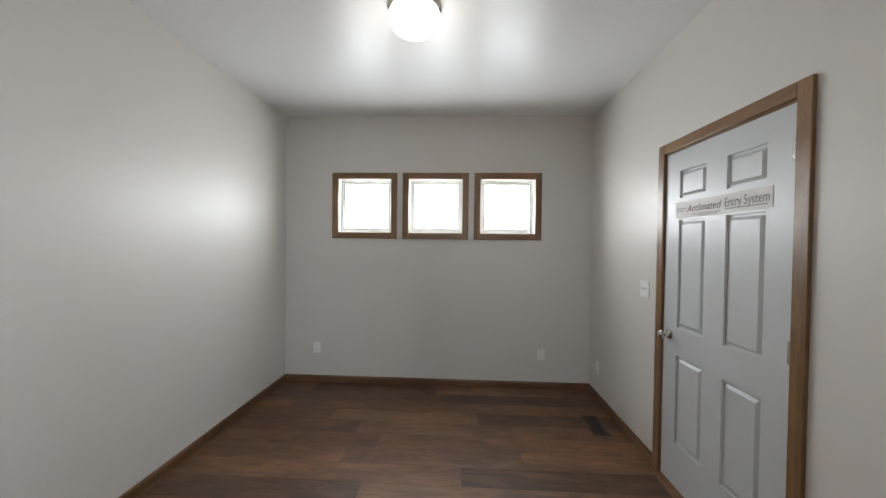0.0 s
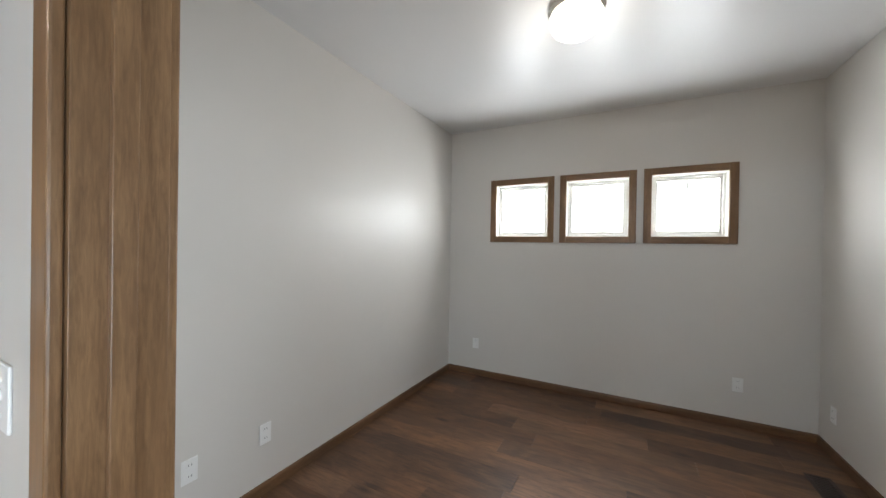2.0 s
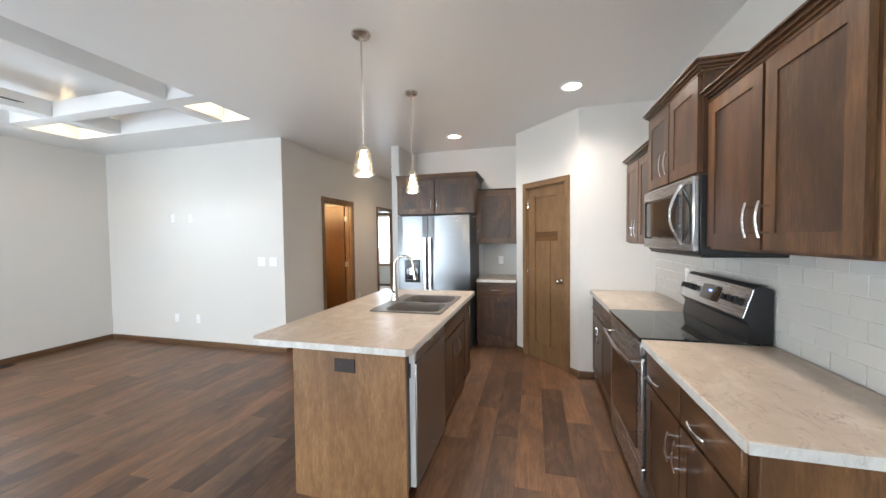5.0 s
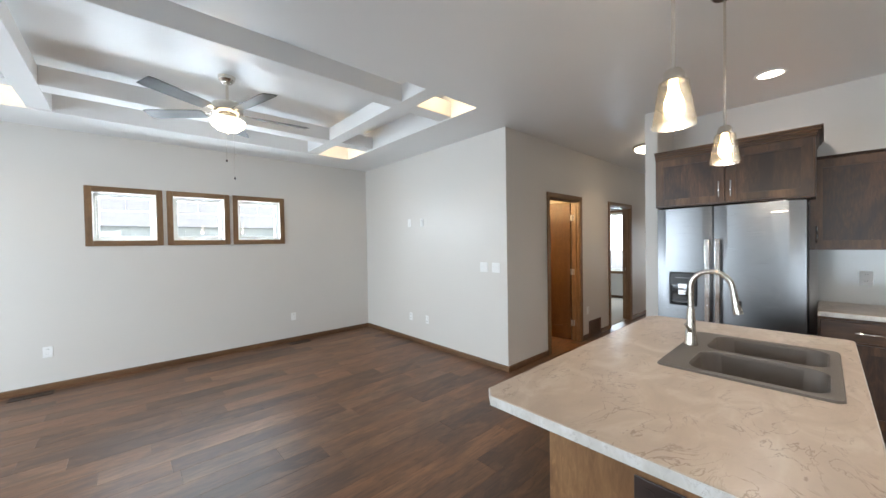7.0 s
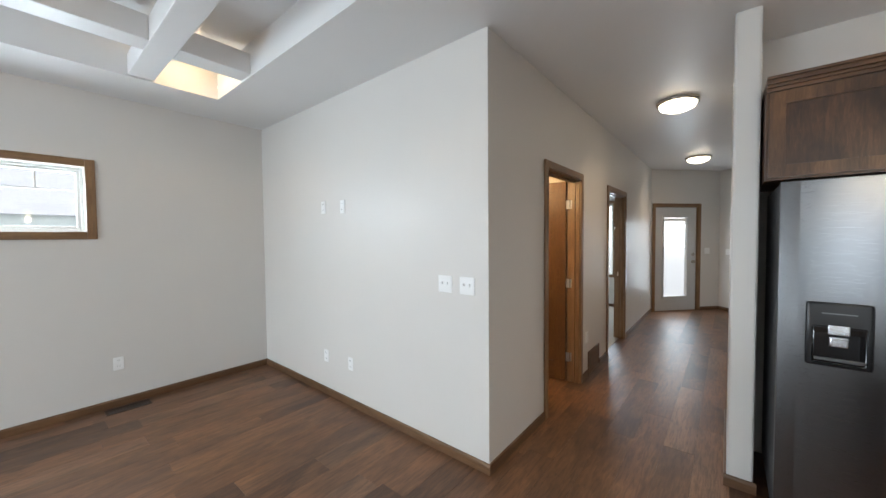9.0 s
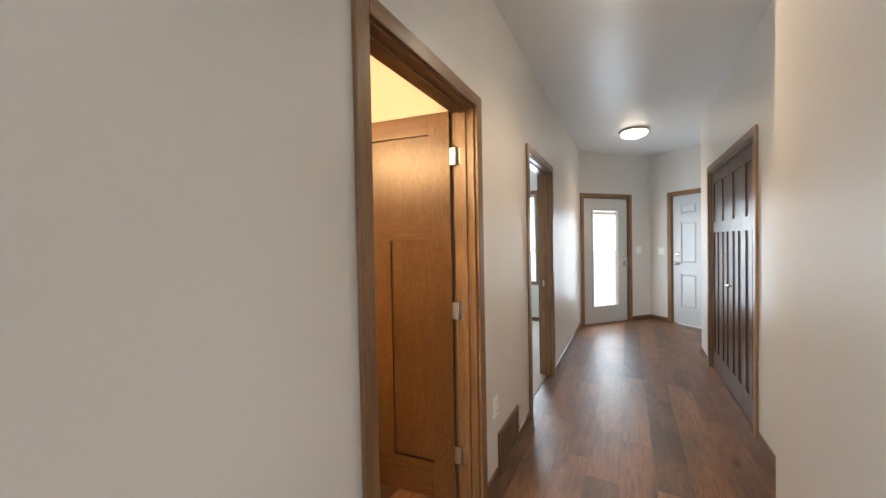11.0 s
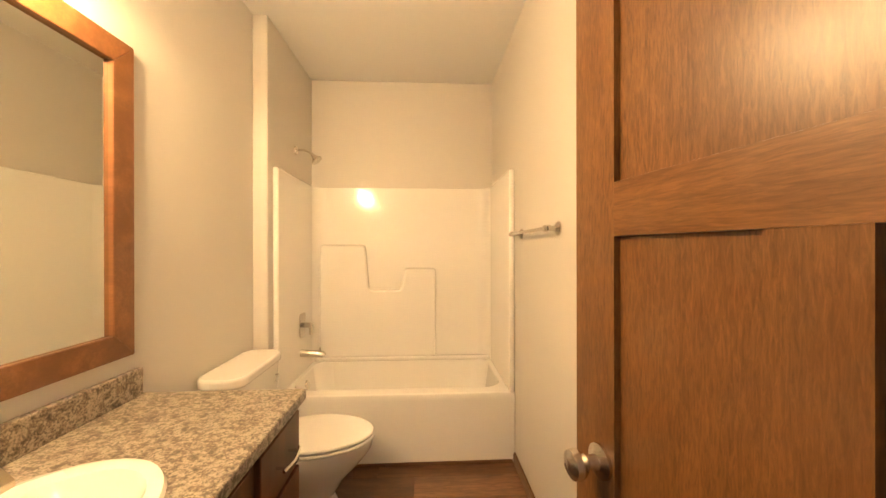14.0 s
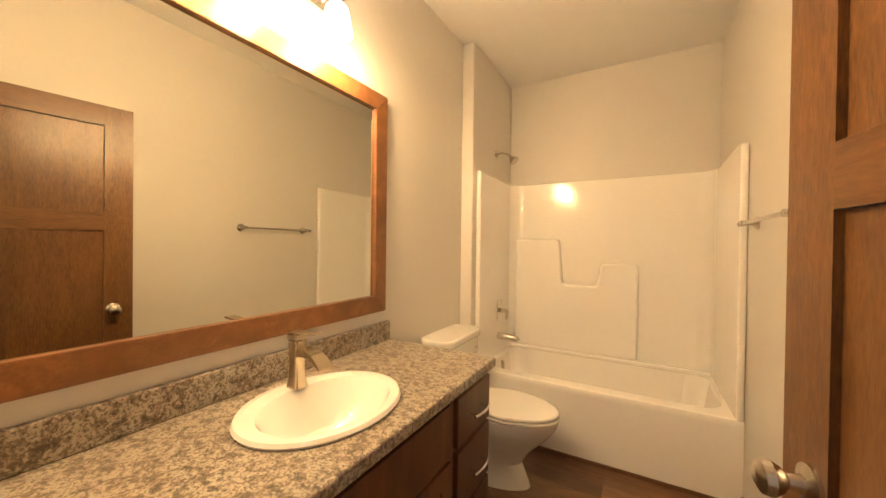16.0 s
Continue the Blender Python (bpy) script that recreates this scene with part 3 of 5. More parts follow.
for p0, p1 in (
    ((-1.34, 3.81), (1.78, 3.81)), ((-1.34, 0.48), (-1.34, 3.797)), ((1.78, 3.797), (1.78, 2.635)), ((1.78, 1.64), (1.78, 0.48)),
    ((-0.69, 0.362), (-0.262, 0.362)), ((1.38, 0.362), (3.5, 0.362)), ((-3.36, -0.345), (-3.36, -0.19)),
    (along(PANTRY0, PN, 0.865), (-3.36, -0.345)), (along(PANTRY0, PN, 0.0), along(PANTRY0, PN, 0.135)),
    ((-3.33, -3.86), (-4.165, -3.86)), ((-5.095, -3.86), (-5.28, -3.86)), ((-5.72, -3.86), (-6.015, -3.86)), ((-7.025, -3.86), (-9.2, -3.86)),
    ((-3.33, -6.917), (-3.33, -3.847)), ((3.5, -6.93), (-3.33, -6.93)), ((3.5, 0.36), (3.5, -3.85)), ((3.5, -6.35), (3.5, -6.917)),
    (along(ENTRY0, EN, 1.07), GARAGE0), (GARAGE0, along(GARAGE0, GN, 0.315)), (along(GARAGE0, GN, 1.345), GARAGE1), (GARAGE1, (-8.42, GARAGE1[1])),
    ((-8.42, -1.746), (-8.42, -2.443)), ((-8.433, -2.43), (-7.985, -2.43)), ((-6.395, -2.43), (-5.12, -2.43)),
    ((-5.136, -6.22), (-5.136, -3.975)), ((-9.3, -6.98), (-9.3, -3.98)), ((-5.12, -2.716), (-4.13, -2.716)), ((-4.13, -2.729), (-4.13, -2.583)),
):
    baseboard(p0, p1)


def window(name, m, w, h, depth, label, grille=False, trim=TRIM, pane=PANE):
    """A cased vinyl window; x across, z up from the sill, y from the room's face (0) to outside."""
    top = thing(name, m, label, "window", "", "structure")
    c = 0.062
    for x0, x1 in ((-c + 0.006, 0.006), (w - 0.006, w + c - 0.006)):
        part("casing", blk(x0, x1, -0.017, 0, -c + 0.006, h + c - 0.006, r=0.004), trim, top, "brown stained casing")
    for z0, z1 in ((-c + 0.006, 0.006), (h - 0.006, h + c - 0.006)):
        part("casing", blk(0.006, w - 0.006, -0.017, 0, z0, z1, r=0.004), TRIM_X, top, "brown stained casing")
    bm = bmesh.new()
    for a in ((0, 0.012, 0, h), (w - 0.012, w, 0, h), (0.012, w - 0.012, 0, 0.012), (0.012, w - 0.012, h - 0.012, h)):
        box(bm, a[0], a[1], 0.001, depth, a[2], a[3], r=0.001)
    part("liner", bm, VINYL, top)
    bm = bmesh.new()
    for y0, y1, e, f in ((0.055, 0.12, 0.012, 0.034), (0.07, 0.11, 0.034, 0.056)):
        for a in ((e, f, e, h - e), (w - f, w - e, e, h - e), (f, w - f, e, f), (f, w - f, h - f, h - e)):
            box(bm, a[0], a[1], y0, y1, a[2], a[3], r=0.003)
    part("window_frame", bm, VINYL, top)
    g = part("pane", blk(0.056, w - 0.056, 0.086, 0.092, 0.056, h - 0.056), pane, top, "clear glass pane")
    g.visible_shadow = False
    if grille:
        bm = blk(0.056, w - 0.056, 0.084, 0.094, h * 0.64 - 0.006, h * 0.64 + 0.006)
        box(bm, w / 2 - 0.006, w / 2 + 0.006, 0.0835, 0.0945, h * 0.64, h - 0.056)
        part("grille", bm, VINYL, top)
    return top


for k, x in enumerate(DEN_WIN):
    window("window_%d" % (k + 1), pose(x - 0.28, 3.81, WIN_Z[0]), 0.56, 0.56, 0.165, "small square window with brown wooden casing", k == 2)
for k, x in enumerate(LIV_WIN):
    window("window_%d" % (k + 4), pose(x + 0.28, -6.93, WIN_Z[0], 0, 0, 180), 0.56, 0.56, 0.165, "small square window with brown wooden casing and grille", True)
window("window_7", pose(-9.3, -5.55, 0.67, 0, 0, 90), 1.0, 1.48, 0.145, "bedroom window with brown casing", True)
# window_8 stays out of view; added as the opening for the kitchen fill
window("window_8", pose(3.5, -0.15, 0.3, 0, 0, -90), 1.2, 1.8, 0.155, "unseen added dining window with brown casing")
window("window_9", pose(3.5, -3.9, 0.02, 0, 0, -90), 1.2, 2.08, 0.155, "glass patio door leaf with brown casing")
window("window_10", pose(3.5, -5.1, 0.02, 0, 0, -90), 1.2, 2.08, 0.155, "glass patio door leaf with brown casing")

# doorways
doorway("door_frame_den", pose(-0.207, 0.362, 0), 1.527, 2.04, 0.118, label="wide stained wooden cased opening into the den")
doorway("door_frame_den_white", pose(1.78, 2.58, 0, 0, 0, -90), 0.885, 2.04, 0.12, (-1,))
doorway("door_frame_pantry", pose(*along(PANTRY0, PN, 0.19), 0, 0, 0, PANTRY_TURN), 0.62, 2.04, 0.10, (-1,))
doorway("door_frame_bath", pose(-4.212, -3.86, 0, 0, 0, 180), 0.828, 2.04, 0.115)
doorway("door_frame_bedroom", pose(-6.07, -3.86, 0, 0, 0, 180), 0.90, 2.04, 0.115)
doorway("door_frame_closet", pose(-7.93, -2.43, 0), 1.48, 2.04, 0.10, (-1,))
doorway("door_frame_entry", pose(*along(ENTRY0, EN, 0.075), 0, 0, 0, ENTRY_TURN), 0.94, 2.04, 0.15, (-1,))
doorway("door_frame_garage", pose(*along(GARAGE0, GN, 0.37), 0, 0, 0, GARAGE_TURN), 0.92, 2.04, 0.12, (-1,))

# ---- doors ----


def plain_door(name, m, bm, mat, w, label, hinges=None, knob=None, t=0.035, deadbolt=False, knob_z=0.95):
    top = thing(name, m, label, "door")
    leaf = part("leaf", bm, mat, top)
    if knob is not None:
        knob_set(top, knob, knob_z, t)
    if deadbolt:
        part("deadbolt", lathe([(0.028, 0), (0.028, 0.012), (0.02, 0.018), (0.0, 0.019)], 20), NICKEL, top, "", pose(knob, -t / 2, knob_z + 0.14, 90))
    if hinges is not None:
        for z in (0.22, 1.03, 1.83):
            hinge(top, hinges, -t / 2 - 0.004, z)
    return top


den_door = plain_door("den_door", pose(1.80, 2.562, 0.008, 0, 0, -90), six_panel(0.846, 2.012), WHITEDOOR, 0.846, "white six-panel steel door with a paper sticker", 0.849, 0.065, 0.04, knob_z=0.90)


def lettering(text, width, height, mat, m, parent, name, shear=0.0):
    """A word drawn to the given width, with capitals of the given height."""
    curve = bpy.data.curves.new(name, "FONT")
    curve.body, curve.size, curve.extrude, curve.shear = text, height * 1.4, 0.0003, shear
    tmp = bpy.data.objects.new(name, curve)
    me = bpy.data.meshes.new_from_object(tmp)
    bpy.data.objects.remove(tmp)
    xs = [v.co.x for v in me.vertices]
    me.transform(Matrix.Diagonal((width / (max(xs) - min(xs)), 1, 1, 1)))
    me.materials.append(mat)
    ob = new(name, me)
    ob.parent, ob.matrix_basis = parent, m
    return ob


sticker = part("sticker", blk(0.097, 0.753, -0.0225, -0.0205, 1.611, 1.706), PAPER, den_door, "white paper sticker with dark lettering")
lettering("Acclimated", 0.262, 0.040, INK_RED, pose(0.205, -0.0235, 1.642, 90), sticker, "sticker_word", 0.25)
lettering("Entry System", 0.248, 0.046, INK_GREY, pose(0.487, -0.0235, 1.642, 90), sticker, "sticker_word")
bm = bmesh.new()
for x0, x1, z in ((0.115, 0.19, 1.664), (0.115, 0.175, 1.650), (0.24, 0.46, 1.626), (0.49, 0.73, 1.630), (0.30, 0.44, 1.617)):
    box(bm, x0, x1, -0.0237, -0.0227, z, z + 0.004)
part("small_print", bm, INK_GREY, sticker)

pantry_m = pose(*along(PANTRY0, PN, 0.19), 0, 0, 0, PANTRY_TURN)
plain_door("pantry_door", pantry_m @ pose(0.021, 0.03, 0.008), craftsman(0.578, 2.012), PANTRYWOOD, 0.578, "stained wooden three-panel pantry door, closed", -0.004, 0.515)
rails(bpy.data.objects["pantry_door"], 0.578, 2.012, mat=PANTRYWOOD, lock=DOORWOOD_X)
bath_leaf = craftsman(0.786, 2.02, e=0.114, mid=0.043, rail=(1.365, 1.46))
bmesh.ops.translate(bath_leaf, verts=bath_leaf.verts, vec=(0.028, 0, 0))
bath_door = plain_door("bath_door", pose(-5.022, -3.962, 0.008, 0, 0, -81.5), bath_leaf, DOORWOOD, 0.80, "honey-stained wooden three-panel door standing open into the bathroom", None, 0.735)
rails(bath_door, 0.786, 2.02, e=0.114, rail=(1.365, 1.46), x0=0.028)
for z in (0.25, 1.0, 1.79):
    hz = part("hinge", tube([(-0.004, 0.02, z - 0.045), (-0.004, 0.02, z + 0.045)], 0.0065, 10), HINGE, bath_door)
    plate = blk(0.0, 0.027, 0.0165, 0.0185, z - 0.044, z + 0.044, r=0.0006)
    part("hinge_plate", plate, HINGE, bath_door)
    jam = blk(-5.0225, -5.0205, -3.95, -3.90, z - 0.036, z + 0.052, r=0.0008)
    tagged(part("hinge_leaf", jam, HINGE), "chrome hinge leaf screwed to the door jamb", "hinge")
part("strike", blk(0.79, 0.802, -0.012, 0.012, 0.9, 1.0), NICKEL, bath_door)

entry_m = pose(*along(ENTRY0, EN, 0.075), 0, 0, 0, ENTRY_TURN)
entry = thing("entry_door", entry_m @ pose(0.02, 0.045, 0.01), "white entry door with a tall glass lite and nickel lock", "door")
bm = bmesh.new()
for a in ((0, 0.19, 0, 2.01), (0.71, 0.90, 0, 2.01), (0.19, 0.71, 0, 0.27), (0.19, 0.71, 1.82, 2.01)):
    box(bm, a[0], a[1], -0.022, 0.022, a[2], a[3])
part("leaf", bm, WHITEDOOR, entry)
bm = bmesh.new()
for a in ((0.165, 0.20, 0.245, 1.845), (0.70, 0.735, 0.245, 1.845), (0.20, 0.70, 0.245, 0.28), (0.20, 0.70, 1.81, 1.845)):
    box(bm, a[0], a[1], -0.034, 0.034, a[2], a[3], r=0.006)
part("lite_frame", bm, WHITEDOOR, entry)
g = part("pane", blk(0.195, 0.705, -0.004, 0.004, 0.275, 1.815), PANE, entry, "clear glass pane")
g.visible_shadow = False
bm = blk(0.21, 0.69, -0.018, -0.006, 1.745, 1.80, r=0.003)
for k in range(6):
    box(bm, 0.215, 0.685, -0.016, -0.006, 1.69 + k * 0.009, 1.695 + k * 0.009)
part("raised_blind", bm, WHITE, entry, "white raised mini blind inside the glass")
knob_set(entry, 0.83, 0.95, 0.044)
part("deadbolt", lathe([(0.03, 0), (0.03, 0.012), (0.02, 0.018), (0.0, 0.019)], 20), NICKEL, entry, "", pose(0.83, -0.022, 1.09, 90))
for z in (0.2, 1.0, 1.8):
    hinge(entry, -0.004, -0.026, z)
structure("sill", blk(0.02, 0.92, -0.01, 0.14, 0, 0.012, r=0.003), BASE, "brown wooden door threshold", "threshold").matrix_basis = entry_m
garage_m = pose(*along(GARAGE0, GN, 0.37), 0, 0, 0, GARAGE_TURN)
plain_door("garage_door", garage_m @ pose(0.021, 0.04, 0.01), six_panel(0.878, 2.01), WHITEDOOR, 0.878, "white six-panel steel door with nickel knob and deadbolt", None, 0.07, 0.04, True)

for k in range(4):
    x = -7.908 + k * 0.3595
    leaf = thing("bifold_leaf", pose(x + 0.001, -2.395, 0.012), "dark-stained wooden bifold closet door leaf, closed", "door", "bifold closet leaves")
    part("leaf", craftsman(0.357, 2.0, 0.03, 0.05, 0.035), CLOSETWOOD, leaf)
    rails(leaf, 0.357, 2.0, 0.03, CLOSETWOOD, 0.05)
    if k in (1, 2):
        part("knob", lathe([(0.008, 0), (0.007, 0.016), (0.015, 0.022), (0.014, 0.03), (0.0, 0.034)], 16), NICKEL, leaf, "small nickel knob", pose(0.325 if k == 1 else 0.032, -0.015, 0.93, 90))
bed_strike = tagged(part("strike_plate", blk(-6.9525, -6.949, -3.945, -3.90, 0.9, 0.96, r=0.0008), NICKEL), "nickel strike plate on the bedroom jamb", "strike plate")

# ---- kitchen ----


def base_unit(m, w, depth, fronts, label, h=0.868, mat=ALDER, end=None, group="kitchen base cabinets", toe=0.1, inset=0.06, bowl=0.0):
    """A floor cabinet: x 0..w, front at y = 0, body behind it; fronts are (kind, x0, x1, z0, z1, pull)."""
    top = thing("base_cabinet", m, label, "cabinet", group)
    bm = blk(0, w, 0, depth, toe, bowl or h - 0.002)
    box(bm, 0.0, w, inset, depth, 0, toe)
    part("body", bm, mat, top)
    if bowl:
        part("front_rail", blk(0, w, 0, 0.02, bowl, h - 0.002), mat, top)
        part("back_rail", blk(0, w, depth - 0.02, depth, bowl, h - 0.002), mat, top)
    for kind, x0, x1, z0, z1, pull in fronts:
        shaker(top, x0, x1, z0, z1, -0.001, ALDER_X if kind == "drawer" and mat is ALDER else mat, pull, kind == "drawer")
    if end:
        part("end_panel", blk(*end, 0.002, depth, 0, h - 0.002, r=0.002), ALDER_SIDE_LIT, top, "knotty alder end panel, light from the east painted as a lighter tone")
    return top


def upper_unit(m, w, depth, h, pulls, label, crown_h=0.055, ends=(True, True), end=None, out=0.04):
    top = thing("upper_cabinet", m, label, "cabinet", "kitchen wall cabinets")
    part("body", blk(0, w, 0, depth, 0, h), ALDER, top)
    n = len(pulls)
    for k, p in enumerate(pulls):
        shaker(top, w * k / n + 0.012, w * (k + 1) / n - 0.004 - (0.008 if k == n - 1 else 0), 0.012, h - 0.02, -0.001, ALDER, p)
    crown(top, 0, w, -0.008, depth, h - 0.01, ALDER_X, crown_h, out, *ends)
    if end:
        part("end_panel", blk(w, w + 0.006, -0.001, depth, 0, h, r=0.001), ALDER_SIDE_LIT, top, "knotty alder end panel, light from the east painted as a lighter tone")
    return top


RX0, RX1 = -2.375, -1.615
base_unit(pose(RX1 + 0.004, -0.195, 0), -0.70 - RX1 - 0.01, 0.545, [
    ("drawer", 0.02, 0.44, 0.70, 0.845, "c"), ("drawer", 0.45, 0.87, 0.70, 0.845, "c"),
    ("door", 0.02, 0.44, 0.115, 0.685, "rt"), ("door", 0.45, 0.87, 0.115, 0.685, "lt")],
    "knotty alder base cabinet with two drawers and two doors", end=(0.905, 0.917))
base_unit(pose(-3.34, -0.195, 0), RX0 + 3.34 - 0.004, 0.545, [
    ("drawer", 0.02, 0.47, 0.70, 0.845, "c"), ("drawer", 0.48, 0.94, 0.70, 0.845, "c"),
    ("door", 0.02, 0.47, 0.115, 0.685, "rt"), ("door", 0.48, 0.94, 0.115, 0.685, "lt")],
    "knotty alder base cabinet beside the range")


def worktop(name, x0, x1, y0, y1, z1, label, edge_sides, t=0.038, mat=COUNTER):
    top = thing(name, pose(0, 0, 0), label, "countertop")
    part("slab", blk(x0, x1, y0, y1, z1 - t, z1, r=0.004), mat, top)
    for a in edge_sides:
        part("edge_strip", blk(*a, z1 - t + 0.001, z1 - 0.004, r=0.0008), COUNTER_EDGE, top, "pale laminate edge")
    return top


worktop("countertop", RX1 + 0.003, -0.672, -0.235, 0.352, 0.907, "beige marbled laminate countertop on base cabinets", [(RX1 + 0.006, -0.676, -0.237, -0.2352), (-0.6718, -0.670, -0.232, 0.349)])
worktop("countertop", -3.355, RX0 - 0.003, -0.235, 0.352, 0.907, "beige marbled laminate countertop against the pantry wall", [(-3.35, RX0 - 0.006, -0.237, -0.2352)])

# backsplash tiles
splash = tagged(part("backsplash", blk(-3.36, -0.672, 0.3555, 0.362, 0.907, 1.40), GROUT), "glossy off-white subway tile backsplash with pale grout", "backsplash", "", "structure")
tile_meshes = {}
for row in range(6):
    z = 0.909 + row * 0.0795
    x = -0.676 - (0.0775 if row % 2 else 0.155)
    right = -0.676
    while right > -3.34:
        left = max(x, -3.35)
        key = (round(right - left, 3))
        if key not in tile_meshes:
            tile_meshes[key] = mesh_of("tile", blk(0, right - left - 0.003, -0.005, 0, 0, 0.0765, r=0.0012, seg=1), TILE)
        t = new("tile", tile_meshes[key])
        t.parent = splash
        t.location = (left, 0.3555, z)
        right, x = left, left - 0.155
tagged(part("backsplash_edge", blk(-0.672, -0.6695, 0.350, 0.362, 0.907, 1.40), NICKEL, splash), "dark metal edge strip")

upper_unit(pose(-1.525, 0.035, 1.384), 0.835, 0.322, 0.705, ("r", "l"), "knotty alder wall cabinet with two shaker doors and crown", end=True)
upper_unit(pose(-2.290, 0.0, 1.745), 0.763, 0.357, 0.49, ("r", "l"), "raised knotty alder wall cabinet above the microwave")
upper_unit(pose(-3.02, 0.035, 1.384), 0.728, 0.322, 0.69, ("r", "l"), "knotty alder wall cabinet with two narrow doors")

# microwave
mw = thing("microwave", pose(-2.291, 0.02, 1.342), "stainless over-the-range microwave with curved handle", "microwave")
part("case", blk(0, 0.766, -0.03, 0.335, 0.012, 0.40, r=0.004), BLACK, mw)
part("underside", blk(0.01, 0.756, -0.02, 0.33, 0.0, 0.012), BLACK, mw)
part("front", blk(0.0, 0.766, -0.062, -0.031, 0.03, 0.398, r=0.008), STEEL, mw, "brushed steel front")
part("glass", blk(0.05, 0.60, -0.065, -0.0615, 0.09, 0.33, r=0.01), BLACKGLASS, mw, "dark door glass")
part("control_panel", blk(0.655, 0.752, -0.065, -0.0615, 0.07, 0.36, r=0.004), BLACKGLASS, mw)
pts = [(0.632, -0.064 - 0.05 * math.sin(math.pi * k / 14), 0.06 + 0.31 * k / 14) for k in range(15)]
part("handle", tube(pts, 0.011, 12, squash=0.8), CHROME, mw, "curved chrome handle")

# range
rg = thing("range", pose(RX0, -0.21, 0), "stainless electric range with black glass cooktop", "range")
W = RX1 - RX0
part("body", blk(0.003, W - 0.003, 0.02, 0.53, 0.02, 0.885), GREYCASE, rg)
part("cooktop", blk(0, W, -0.035, 0.50, 0.886, 0.912, r=0.004), BLACKGLASS, rg, "black glass cooktop")
door = part("oven_door", blk(0.004, W - 0.004, -0.025, 0.019, 0.21, 0.80, r=0.006), STEEL, rg, "steel oven door with black window")
part("oven_window", blk(0.07, W - 0.07, -0.0285, -0.0245, 0.27, 0.70, r=0.004), BLACKGLASS, door)
part("vent_trim", blk(0.004, W - 0.004, -0.03, 0.019, 0.81, 0.884, r=0.006), STEEL, rg)
bm = tube([(0.04 + (W - 0.08) * k / 12, -0.075 - 0.012 * math.sin(math.pi * k / 12), 0.765) for k in range(13)], 0.012, 12)
for x in (0.05, W - 0.05):
    tube([(x, -0.02, 0.765), (x, -0.076, 0.765)], 0.009, 10, bm)
part("oven_handle", bm, CHROME, door, "chrome bar handle")
part("storage_drawer", blk(0.004, W - 0.004, -0.022, 0.019, 0.045, 0.20, r=0.006), STEEL, rg)
back = bmesh.new()
f = [back.verts.new((0, y, z)) for y, z in ((0.44, 0.913), (0.548, 0.913), (0.548, 1.18), (0.50, 1.20), (0.475, 1.185), (0.43, 1.03), (0.455, 1.0))]
face = back.faces.new(f)
up = bmesh.ops.extrude_face_region(back, geom=[face])["geom"]
bmesh.ops.translate(back, verts=[v for v in up if isinstance(v, bmesh.types.BMVert)], vec=(W, 0, 0))
bmesh.ops.recalc_face_normals(back, faces=back.faces)
guard = part("backguard", back, BLACK, rg, "black backguard with sloped steel control face")
slope = pose(0, 0.4525, 1.1075, -16.5)
part("control_face", blk(0.004, W - 0.004, -0.006, 0.0, -0.078, 0.080, r=0.003), STEEL, guard, "brushed steel control face", slope)
part("display", blk(W * 0.36, W * 0.64, -0.009, -0.006, -0.045, 0.045, r=0.002), BLACKGLASS, guard, "", slope)
bm = blk(W * 0.47, W * 0.52, -0.0098, -0.009, 0.005, 0.018)
part("clock", bm, glowing("clock_blue", (0.1, 0.2, 1.0), 1.5), guard, "blue clock digits", slope)
for x in (0.055, 0.115, 0.175, W - 0.19, W - 0.125, W - 0.06):
    k = lathe([(0.021, 0), (0.021, 0.006), (0.017, 0.008), (0.016, 0.026), (0.0, 0.028)], 20)
    box(k, -0.004, 0.004, -0.017, 0.017, 0.02, 0.034, r=0.001)
    part("knob", k, BLACK, guard, "black control knob", slope @ pose(x, -0.006, 0, 90))

# island
bar = thing("island_cabinet", pose(0, 0, 0), "knotty alder island end panel with a dark outlet", "cabinet panel")
part("end_panel", blk(-1.272, -1.25, -2.105, -1.425, 0, 0.866, r=0.003), ALDER_END_LIT, bar, "knotty alder end panel, light from the east painted as a lighter tone")
part("back_panel", blk(-3.02, -1.272, -2.10, -2.085, 0, 0.866, r=0.002), ALDER, bar)
part("filler", blk(-1.33, -1.2725, -1.47, -1.435, 0.1, 0.866), BLACK, bar)


